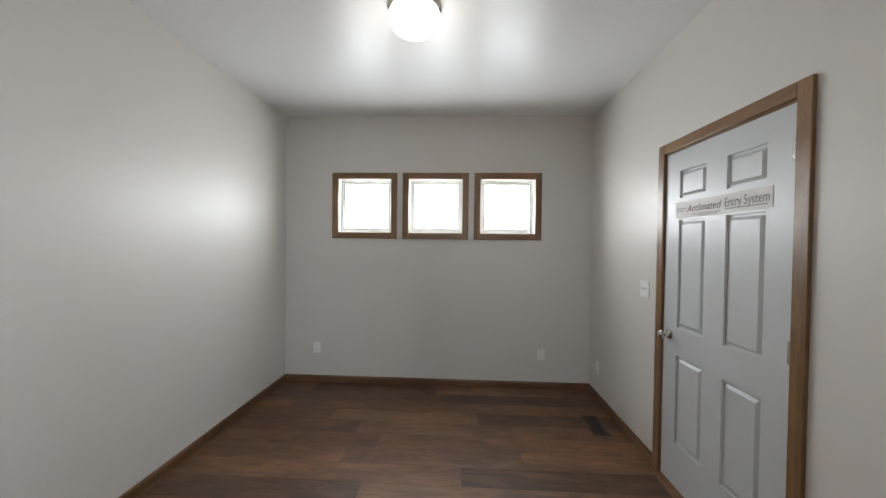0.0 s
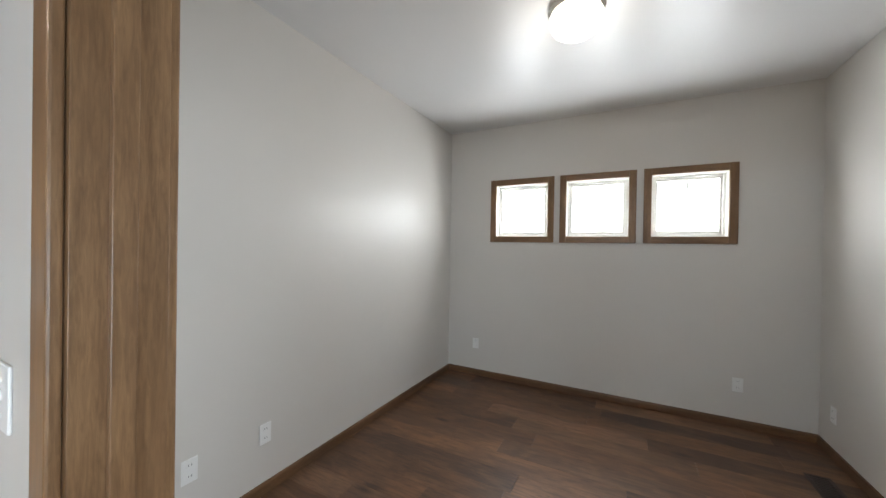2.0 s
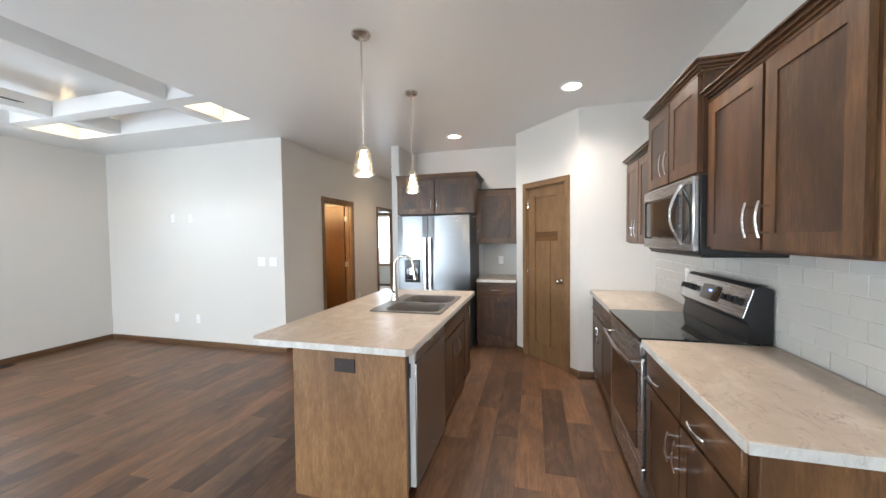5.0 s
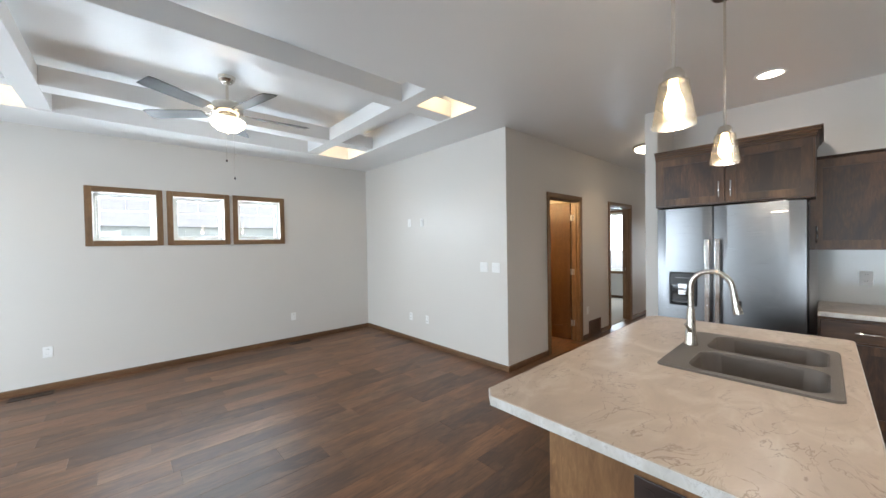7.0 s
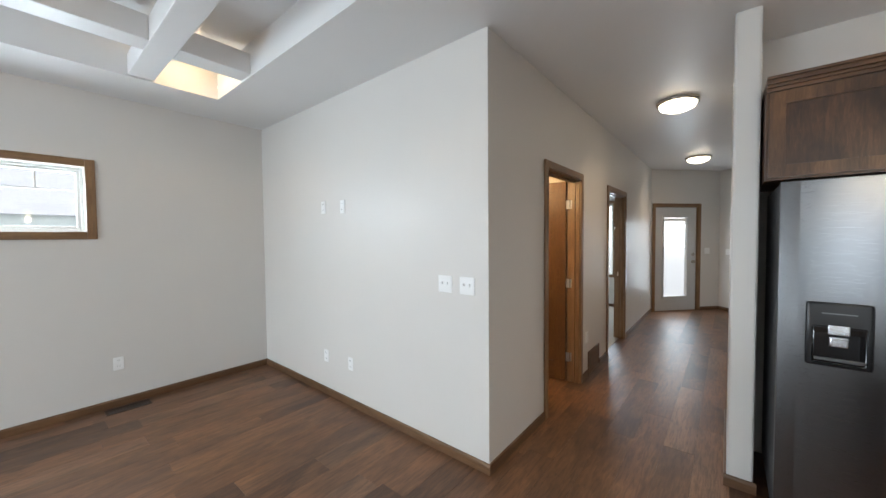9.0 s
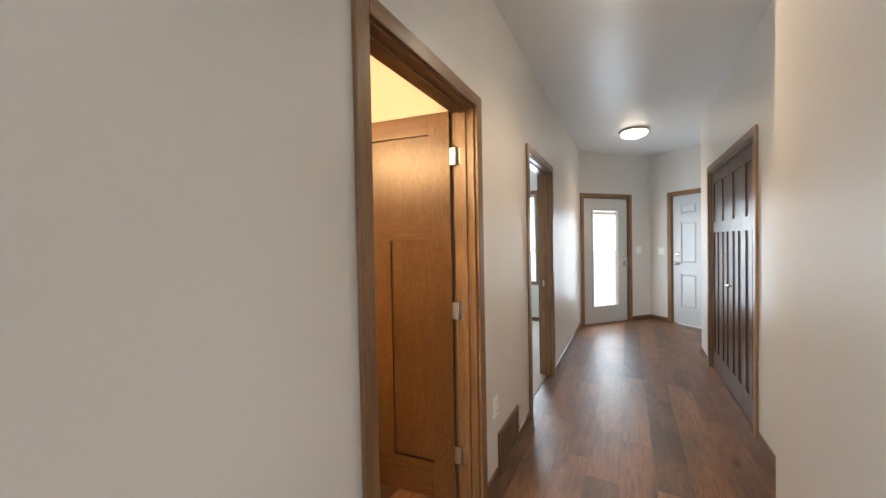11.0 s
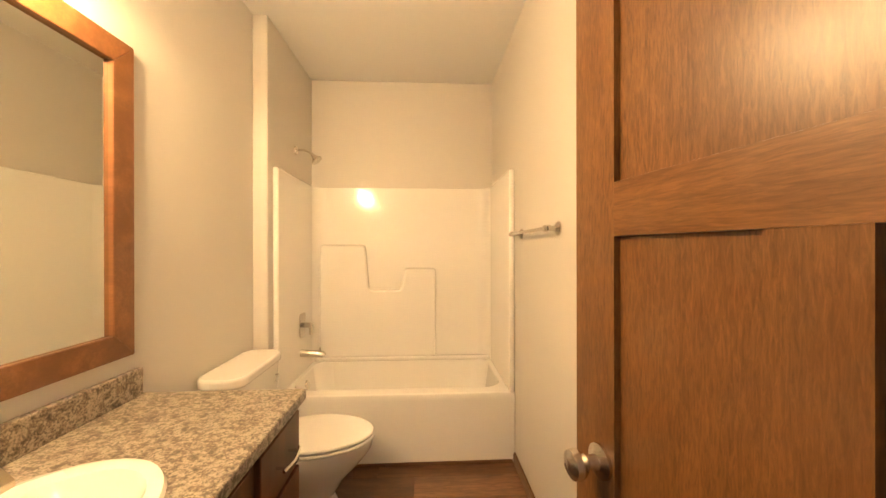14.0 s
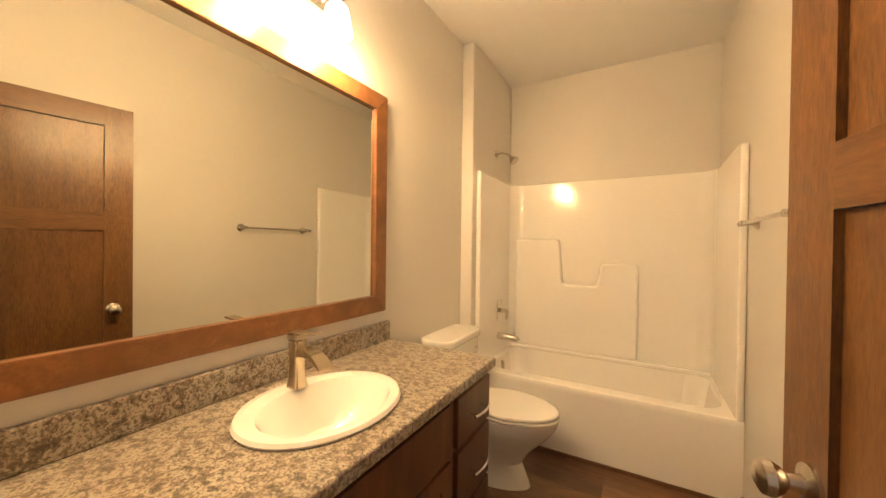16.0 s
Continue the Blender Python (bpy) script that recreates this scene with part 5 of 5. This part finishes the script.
shaker(van, 0.33, 0.655, 0.11, 0.585, -0.001, VANITYWOOD, "rt")
shaker(van, 0.67, 0.995, 0.11, 0.585, -0.001, VANITYWOOD, "lt")
shaker(van, 0.02, 0.31, 0.11, 0.585, -0.001, VANITYWOOD, "rt")

SCX, SCY, SAX, SAY = -3.855, -4.675, 0.208, 0.252


def oval(ax, ay, n=48, cx=SCX, cy=SCY):
    return [(cx + ax * math.cos(2 * math.pi * k / n), cy + ay * math.sin(2 * math.pi * k / n)) for k in range(n)]


vt = thing("vanity_countertop", pose(0, 0, 0), "brown and cream granite-look laminate vanity top with backsplash", "countertop")
bm = blk(-4.132, -3.552, -5.362, -3.978, VZ - 0.04, VZ, r=0.006, seg=3)
slab = part("slab", bm, GRANITE, vt)
cut = part("cutter", outline(oval(SAX - 0.03, SAY - 0.03), VZ - 0.2, VZ + 0.1), GRANITE)
mod = slab.modifiers.new("cut", "BOOLEAN")
mod.operation, mod.object, mod.solver = "DIFFERENCE", cut, "EXACT"
bpy.context.view_layer.update()
done = bpy.data.meshes.new_from_object(slab.evaluated_get(bpy.context.evaluated_depsgraph_get()))
slab.modifiers.clear()
slab.data = done
done.polygons.foreach_set("use_smooth", [False] * len(done.polygons))
bpy.data.objects.remove(cut)
part("splash", blk(-3.575, -3.551, -5.34, -3.978, VZ, VZ + 0.098, r=0.006), GRANITE, vt)

bs = thing("bathroom_sink", pose(0, 0, 0), "white oval drop-in porcelain sink", "sink")
bm = bmesh.new()
rings = []
for k, (ax, ay, z, dx) in enumerate(((SAX - 0.004, SAY - 0.004, 0.001, 0), (SAX, SAY, 0.008, 0), (SAX - 0.006, SAY - 0.006, 0.017, 0), (SAX - 0.022, SAY - 0.022, 0.020, -0.002), (SAX - 0.052, SAY - 0.045, 0.016, -0.018), (SAX - 0.064, SAY - 0.056, -0.002, -0.022), (SAX - 0.085, SAY - 0.085, -0.06, -0.022), (SAX - 0.125, SAY - 0.14, -0.105, -0.02), (0.03, 0.03, -0.12, -0.015))):
    rings.append([bm.verts.new((x + dx, y, VZ + z)) for x, y in oval(ax, ay)])
for a, b in zip(rings, rings[1:]):
    for k in range(48):
        bm.faces.new((a[k], a[(k + 1) % 48], b[(k + 1) % 48], b[k]))
bm.faces.new(rings[-1])
bmesh.ops.recalc_face_normals(bm, faces=bm.faces)
part("basin", bm, PORCELAIN, bs)
part("drain", lathe([(0.022, 0), (0.022, 0.003), (0.014, 0.004), (0, 0.006)], 20), NICKEL, bs, "", pose(SCX - 0.015, SCY, VZ - 0.119))
part("overflow", blk(-3.705, -3.703, SCY - 0.012, SCY + 0.012, VZ - 0.03, VZ - 0.018, r=0.0008), NICKEL, bs)

bf = thing("bathroom_faucet", pose(-3.71, -4.69, VZ + 0.019, 0, 0, 180), "champagne nickel single-lever bathroom faucet", "faucet")
bm = bmesh.new()
rr = []
for z, w, d in ((0.0, 0.027, 0.025), (0.006, 0.026, 0.024), (0.03, 0.021, 0.020), (0.09, 0.019, 0.019), (0.125, 0.022, 0.022), (0.15, 0.022, 0.022)):
    rr.append([bm.verts.new((x, y, z)) for x, y in rounded(-w, w, -d, d, 0.009, 3)])
for a, b in zip(rr, rr[1:]):
    for k in range(len(a)):
        bm.faces.new((a[k], a[(k + 1) % len(a)], b[(k + 1) % len(a)], b[k]))
bm.faces.new(rr[-1])
bmesh.ops.recalc_face_normals(bm, faces=bm.faces)
part("body", bm, FAUCET, bf)
n = 9
bm = bmesh.new()
rr = []
for k in range(n + 1):
    u = k / n
    x, z, w, t = 0.012 + 0.118 * u, 0.112 + 0.012 * math.sin(u * 1.8) - 0.045 * u ** 3, 0.019 + 0.007 * u, 0.012 - 0.006 * u
    rr.append([bm.verts.new(c) for c in ((x, -w, z - t), (x, w, z - t), (x, w, z + t), (x, -w, z + t))])
for a, b in zip(rr, rr[1:]):
    for k in range(4):
        bm.faces.new((a[k], a[(k + 1) % 4], b[(k + 1) % 4], b[k]))
bm.faces.new(rr[0])
bm.faces.new(rr[-1])
bmesh.ops.recalc_face_normals(bm, faces=bm.faces)
part("spout", bm, FAUCET, bf, "flat waterfall spout")
part("lever_cap", blk(-0.023, 0.023, -0.023, 0.023, 0.153, 0.172, r=0.003), FAUCET, bf)
part("lever", blk(-0.018, 0.10, -0.019, 0.019, 0.173, 0.180, r=0.002), FAUCET, bf, "flat lever", pose(0, 0, 0.0, 0, -3))
part("lift_rod", tube([(-0.038, 0, 0), (-0.038, 0, 0.07)], 0.003, 8), FAUCET, bf)

mir = thing("mirror", pose(-3.55, -4.02, 0.993, 0, 0, -90), "large wall mirror in a stained wooden frame", "mirror")
MW, MH, MF = 1.28, 1.045, 0.08
part("glass", blk(MF - 0.01, MW - MF + 0.01, -0.010, -0.002, MF - 0.01, MH - MF + 0.01), MIRROR, mir, "clear mirror glass")


def mitred(a, b, c, d, t0, t1):
    bm = bmesh.new()
    lo, hi = ([bm.verts.new((x, y, z)) for x, z in (a, b, c, d)] for y in (t0, t1))
    bm.faces.new(lo)
    bm.faces.new(hi)
    for k in range(4):
        bm.faces.new((lo[k], lo[(k + 1) % 4], hi[(k + 1) % 4], hi[k]))
    bmesh.ops.recalc_face_normals(bm, faces=bm.faces)
    bmesh.ops.bevel(bm, geom=[e for e in bm.edges], offset=0.002, segments=2, affect="EDGES")
    return bm


for q in (((0, 0), (MW, 0), (MW - MF, MF), (MF, MF)), ((0, MH), (MW, MH), (MW - MF, MH - MF), (MF, MH - MF)), ((0, 0), (0, MH), (MF, MH - MF), (MF, MF)), ((MW, 0), (MW, MH), (MW - MF, MH - MF), (MW - MF, MF))):
    part("frame_rail", mitred(*q, -0.026, -0.001), MIRRORWOOD, mir)

vl = thing("vanity_light", pose(-3.55, -4.63, 2.27, 0, 0, -90), "three-shade nickel vanity light above the mirror, lit", "wall lamp")
part("back_plate", blk(-0.36, 0.36, -0.022, 0, -0.04, 0.04, r=0.006), NICKEL, vl)
for x in (-0.27, 0.0, 0.27):
    part("arm", tube([(x, -0.02, 0), (x, -0.07, 0.01), (x, -0.10, -0.005), (x, -0.10, -0.03)], 0.008, 10), NICKEL, vl)
    part("socket", lathe([(0, -0.02), (0.026, -0.022), (0.028, -0.05), (0, -0.052)], 20), NICKEL, vl, "", pose(x, -0.10, 0))
    part("shade", lathe([(0.03, -0.045), (0.042, -0.06), (0.058, -0.155), (0.054, -0.155), (0.038, -0.06), (0.0, -0.052)], 28), GLOW_BATH, vl, "frosted glass shade, lit", pose(x, -0.10, 0))
    bulb_light("vanity_bulb", (-3.69, -4.63 - x, 2.085), 19, (1.0, 0.625, 0.275), 0.04)

# toilet
TYC = -5.835
wc = thing("toilet", pose(-3.56, TYC, 0, 0, 0, -90), "white porcelain two-piece toilet with closed lid", "toilet")
bm = bmesh.new()
rr = []
for z, w, d0, d1 in ((0.37, 0.19, -0.165, -0.01), (0.42, 0.205, -0.18, -0.01), (0.60, 0.222, -0.192, -0.005), (0.735, 0.228, -0.198, -0.005)):
    rr.append([bm.verts.new((x, y, z)) for x, y in rounded(-w, w, d0, d1, 0.05, 5)])
for a, b in zip(rr, rr[1:]):
    for k in range(len(a)):
        bm.faces.new((a[k], a[(k + 1) % len(a)], b[(k + 1) % len(a)], b[k]))
bm.faces.new(rr[0])
bm.faces.new(rr[-1])
bmesh.ops.recalc_face_normals(bm, faces=bm.faces)
part("tank", bm, PORCELAIN, wc)
part("tank_lid", outline(rounded(-0.242, 0.242, -0.215, 0.0, 0.075, 7), 0.737, 0.785, 0.014), PORCELAIN, wc)
part("flush_lever", tube([(0.15, -0.198, 0.67), (0.15, -0.215, 0.67), (0.12, -0.222, 0.665), (0.08, -0.222, 0.655)], 0.007, 8), CHROME, wc, "chrome flush lever")


def egg(w, y0, y1, n=40):
    pts = []
    for k in range(n):
        a = 2 * math.pi * k / n
        c, s = math.cos(a), math.sin(a)
        pts.append((w * s * (1.0 - 0.10 * max(0, -c)), (y0 + y1) / 2 + (y1 - y0) / 2 * c))
    return pts


bm = bmesh.new()
rr = []
for z, w, y0, y1 in ((0.0, 0.115, -0.60, -0.12), (0.03, 0.112, -0.59, -0.12), (0.12, 0.105, -0.55, -0.13), (0.20, 0.125, -0.60, -0.13), (0.28, 0.165, -0.68, -0.13), (0.35, 0.185, -0.735, -0.13), (0.395, 0.19, -0.745, -0.13)):
    rr.append([bm.verts.new((x, y, z)) for x, y in egg(w, y0, y1)])
for a, b in zip(rr, rr[1:]):
    for k in range(len(a)):
        bm.faces.new((a[k], a[(k + 1) % len(a)], b[(k + 1) % len(a)], b[k]))
bm.faces.new(rr[0])
bm.faces.new(rr[-1])
bmesh.ops.recalc_face_normals(bm, faces=bm.faces)
part("bowl", bm, PORCELAIN, wc)
part("seat", outline(egg(0.188, -0.75, -0.205), 0.397, 0.413, 0.006), PORCELAIN, wc)
part("lid", outline(egg(0.186, -0.748, -0.205), 0.416, 0.436, 0.009), PORCELAIN, wc)
part("bolt_cap", lathe([(0.018, 0), (0.016, 0.012), (0, 0.02)], 14), PORCELAIN, wc, "", pose(-0.118, -0.34, 0.0))

# tub and surround
X0, X1, Y0, Y1 = -5.134, -3.642, -6.967, -6.216
tub = thing("bathtub_surround", pose(0, 0, 0), "glossy white one-piece fiberglass tub and shower surround", "bathtub")
bm = bmesh.new()
inner = basin(bm, X0 + 0.06, X1 - 0.06, Y0 + 0.07, Y1 - 0.09, 0.12, 0.447, 0.09, 0.06)
rim = [bm.verts.new((x, y, 0.447)) for x, y in ((X1, Y1 - 0.018), (X1 - 0.0, Y0), (X0, Y0), (X0, Y1 - 0.018))]
edges = [bm.edges.new((rim[k], rim[(k + 1) % 4])) for k in range(4)]
edges += [bm.edges.get((inner[k], inner[(k + 1) % len(inner)])) for k in range(len(inner))]
bmesh.ops.triangle_fill(bm, use_beauty=True, edges=edges)
prof = [(Y1 - 0.018, 0.447), (Y1 - 0.006, 0.442), (Y1, 0.428), (Y1 - 0.002, 0.40), (Y1 - 0.012, 0.06), (Y1 - 0.012, 0.0)]
a0 = None
for y, z in prof:
    row = (bm.verts.new((X0, y, z)), bm.verts.new((X1, y, z)))
    if a0:
        bm.faces.new((a0[0], a0[1], row[1], row[0]))
    a0 = row
bmesh.ops.remove_doubles(bm, verts=bm.verts, dist=1e-4)
bmesh.ops.recalc_face_normals(bm, faces=bm.faces)
part("tub", bm, FIBERGLASS, tub)
ST = 1.855
part("back_wall", blk(X0 + 0.03, X1 - 0.03, Y0, Y0 + 0.03, 0.447, ST, r=0.008), FIBERGLASS, tub)
for x0, x1 in ((X0, X0 + 0.034), (X1 - 0.034, X1)):
    part("side_wall", blk(x0, x1, Y0, Y1, 0.44, ST, r=0.012, seg=3), FIBERGLASS, tub)
for cx, sx in ((X0 + 0.034, 1), (X1 - 0.034, -1)):
    bm = bmesh.new()
    lo = [(cx, Y0 + 0.03), (cx + sx * 0.09, Y0 + 0.03)] + [(cx + sx * 0.09 * (1 - math.sin(radians(a))), Y0 + 0.03 + 0.09 * (1 - math.cos(radians(a)))) for a in range(15, 91, 15)]
    part("cove_corner", outline(lo, 0.45, ST - 0.004, 0.003, bm), FIBERGLASS, tub)


def fillet(points, r, n=5):
    out = []
    for k, p in enumerate(points):
        a, p, b = Vector(points[k - 1]), Vector(p), Vector(points[(k + 1) % len(points)])
        u, v = (a - p).normalized(), (b - p).normalized()
        s, e = p + u * r, p + v * r
        for i in range(n + 1):
            q = i / n
            out.append(tuple(s * (1 - q) ** 2 + p * 2 * q * (1 - q) + e * q ** 2))
    return out


poly = fillet([(-3.72, 0.47), (-3.72, 1.385), (-4.085, 1.385), (-4.115, 1.015), (-4.375, 1.015), (-4.40, 1.195), (-4.655, 1.195), (-4.655, 0.47)], 0.035)
bm = outline([(x, z) for x, z in poly], 0, 0.05, 0.02)
part("moulded_shelf", bm, FIBERGLASS, tub, "moulded stepped soap ledges", pose(0, Y0 + 0.028, 0, 90) @ Matrix.Scale(-1, 4, (0, 0, 1)))
part("moulded_ledge", blk(X0 + 0.035, X1 - 0.035, Y0 + 0.028, Y0 + 0.085, 0.44, 0.475, r=0.014, seg=3), FIBERGLASS, tub)

shw = thing("shower_fixture", pose(-3.64, -6.60, 2.06, 0, 0, 180), "satin nickel shower head on a bent arm", "shower head")
part("flange", lathe([(0.03, 0), (0.028, 0.008), (0.012, 0.014), (0, 0.014)], 20), NICKEL, shw, "", pose(0, 0, 0, 0, 90))
part("arm", tube([(0, 0, 0), (0.06, 0, 0.004), (0.10, 0, -0.012), (0.125, 0, -0.035)], 0.009, 10), NICKEL, shw)
part("head", lathe([(0.012, 0), (0.016, 0.015), (0.022, 0.025), (0.04, 0.05), (0.04, 0.058), (0, 0.06)], 22), NICKEL, shw, "", pose(0.118, 0, -0.03, 0, 140))
XS = X1 - 0.034
sv = thing("shower_valve", pose(XS, -6.62, 0.80, 0, 0, 180), "satin nickel shower valve with a lever on an oblong plate", "valve")
part("plate", outline(rounded(-0.055, 0.055, -0.085, 0.085, 0.03), 0, 0.008, 0.002), NICKEL, sv, "", pose(0, 0, 0, 90, 0, 90))
part("lever", blk(0.008, 0.075, -0.018, 0.018, -0.016, 0.016, r=0.006), NICKEL, sv)
part("lever_grip", blk(0.055, 0.075, -0.014, 0.014, -0.07, 0.0, r=0.004), NICKEL, sv)
ts = thing("tub_spout", pose(XS, -6.60, 0.60, 0, 0, 180), "satin nickel tub spout", "spout")
part("spout", tube([(0, 0, 0), (0.12, 0, -0.004), (0.155, 0, -0.012), (0.16, 0, -0.022)], [0.027, 0.025, 0.024, 0.022], 16), NICKEL, ts)
part("diverter", lathe([(0.006, 0), (0.006, 0.014), (0.009, 0.02), (0, 0.024)], 12), NICKEL, ts, "", pose(0.135, 0, 0.018))
tagged(part("overflow_plate", lathe([(0.036, 0), (0.034, 0.008), (0.015, 0.012), (0, 0.012)], 22), NICKEL, None, "", pose(X1 - 0.075, -6.60, 0.37, 0, -80)), "round nickel tub overflow plate", "overflow plate")

tb = thing("towel_bar", pose(-5.136, -5.50, 1.437, 0, 0, 90), "satin nickel towel bar on the wall", "towel bar")
for x in (0.0, -0.56):
    bm = lathe([(0.03, 0), (0.03, 0.005), (0.022, 0.012), (0.012, 0.018), (0.010, 0.045), (0.014, 0.052), (0.014, 0.066), (0.0, 0.072)], 22)
    part("post", bm, NICKEL, tb, "", pose(x, 0, 0, 90))
bar_ob = part("bar", tube([(-0.60, -0.058, 0), (0.04, -0.058, 0)], 0.008, 12), NICKEL, tb)
for x in (-0.60, 0.04):
    part("finial", lathe([(0, -0.012), (0.012, -0.006), (0.012, 0.006), (0, 0.012)], 12), NICKEL, tb, "", pose(x, -0.058, 0, 0, 90))

structure("baseboard", blk(-5.12, -3.64, -6.226, -6.214, 0, 0.022, r=0.004), BASE, "brown quarter-round strip along the tub", "baseboard")

# ---- outside ----
structure("ground", blk(-80, 80, -80, 80, -0.6, -0.45), GRASS, "grassy ground around the house", "ground")
structure("pavement", blk(3.7, 12, -7, 1, -0.45, -0.2), CONCRETE, "pale concrete patio", "pavement")
bm = bmesh.new()
ring = [(70 * math.cos(2 * math.pi * k / 48), 70 * math.sin(2 * math.pi * k / 48)) for k in range(48)]
lo, hi = [bm.verts.new((x, y, -0.45)) for x, y in ring], [bm.verts.new((x, y, 26)) for x, y in ring]
for k in range(48):
    bm.faces.new((lo[k], lo[(k + 1) % 48], hi[(k + 1) % 48], hi[k]))
structure("backdrop", bm, glowing("overcast_sky", (0.95, 0.98, 1.0), 3.2), "bright overcast sky in the distance", "sky")
house = thing("neighbour_house", pose(-3.0, -27, -0.45), "pale green-grey house across the yard", "house")
part("wall", blk(-9, 9, -4, 4, 0, 3.0), SIDING, house)
bm = bmesh.new()
v = [bm.verts.new(c) for c in ((-9.5, -4.6, 2.9), (9.5, -4.6, 2.9), (9.5, 4.6, 2.9), (-9.5, 4.6, 2.9), (-9.5, 0, 5.4), (9.5, 0, 5.4))]
for f in ((0, 1, 5, 4), (2, 3, 4, 5), (0, 4, 3), (1, 2, 5), (0, 3, 2, 1)):
    bm.faces.new([v[k] for k in f])
part("roof", bm, SHINGLE, house)
for x in (-5, 0, 5):
    w = part("window", blk(x - 0.6, x + 0.6, 4.0, 4.05, 1.0, 2.2), WHITE, house)
    part("pane", blk(x - 0.5, x + 0.5, 4.05, 4.07, 1.1, 2.1), BLACKGLASS, w)

# ---- floor boards ----
structure("carpet", blk(-9.3, -5.25, -6.98, -3.92, -0.003, 0.006), CARPET, "beige bedroom carpet", "carpet")
PW, PL = 0.18, 1.22
plank_mesh = mesh_of("plank", blk(0, PL - 0.0008, 0, PW - 0.0008, -0.0035, 0, r=0.0008, seg=1), PLANK)
rest_v, rest_f = [], []
near = 0
rng = random.Random(5)
for row in range(61):
    y = -7.02 + row * PW
    x = -10.7 - rng.random() * PL
    while x < 3.5:
        a, b, c, d = x, x + PL, y, y + PW
        inside = (-3.4 < b and c < 0.5 and d > -7.0) or (d > 0.3 and b > -1.4 and a < 1.9) or (d > -4.0 and c < -1.6) or (-5.2 < b and a < -3.4 and d < -3.8) or (c < -0.3 and d > -3 and b > -4.7)
        if inside and d > -7.0:
            if -4.6 < a and b < 1.9 and near < 330:
                ob = new("plank", plank_mesh)
                ob.parent, ob.location = floor, (x, y, 0)
                near += 1
            else:
                n = len(rest_v)
                g = 0.0004
                rest_v += [(a + g, c + g, 0), (b - g, c + g, 0), (b - g, d - g, 0), (a + g, d - g, 0), (a + g, c + g, -0.0035), (b - g, c + g, -0.0035), (b - g, d - g, -0.0035), (a + g, d - g, -0.0035)]
                rest_f += [(n, n + 1, n + 2, n + 3), (n, n + 4, n + 5, n + 1), (n + 1, n + 5, n + 6, n + 2), (n + 2, n + 6, n + 7, n + 3), (n + 3, n + 7, n + 4, n)]
        x += PL
me = bpy.data.meshes.new("planks")
me.from_pydata(rest_v, [], rest_f)
me.materials.append(PLANK)
more = new("planks", me)
more.parent = floor
tagged(more, kind="stuff")
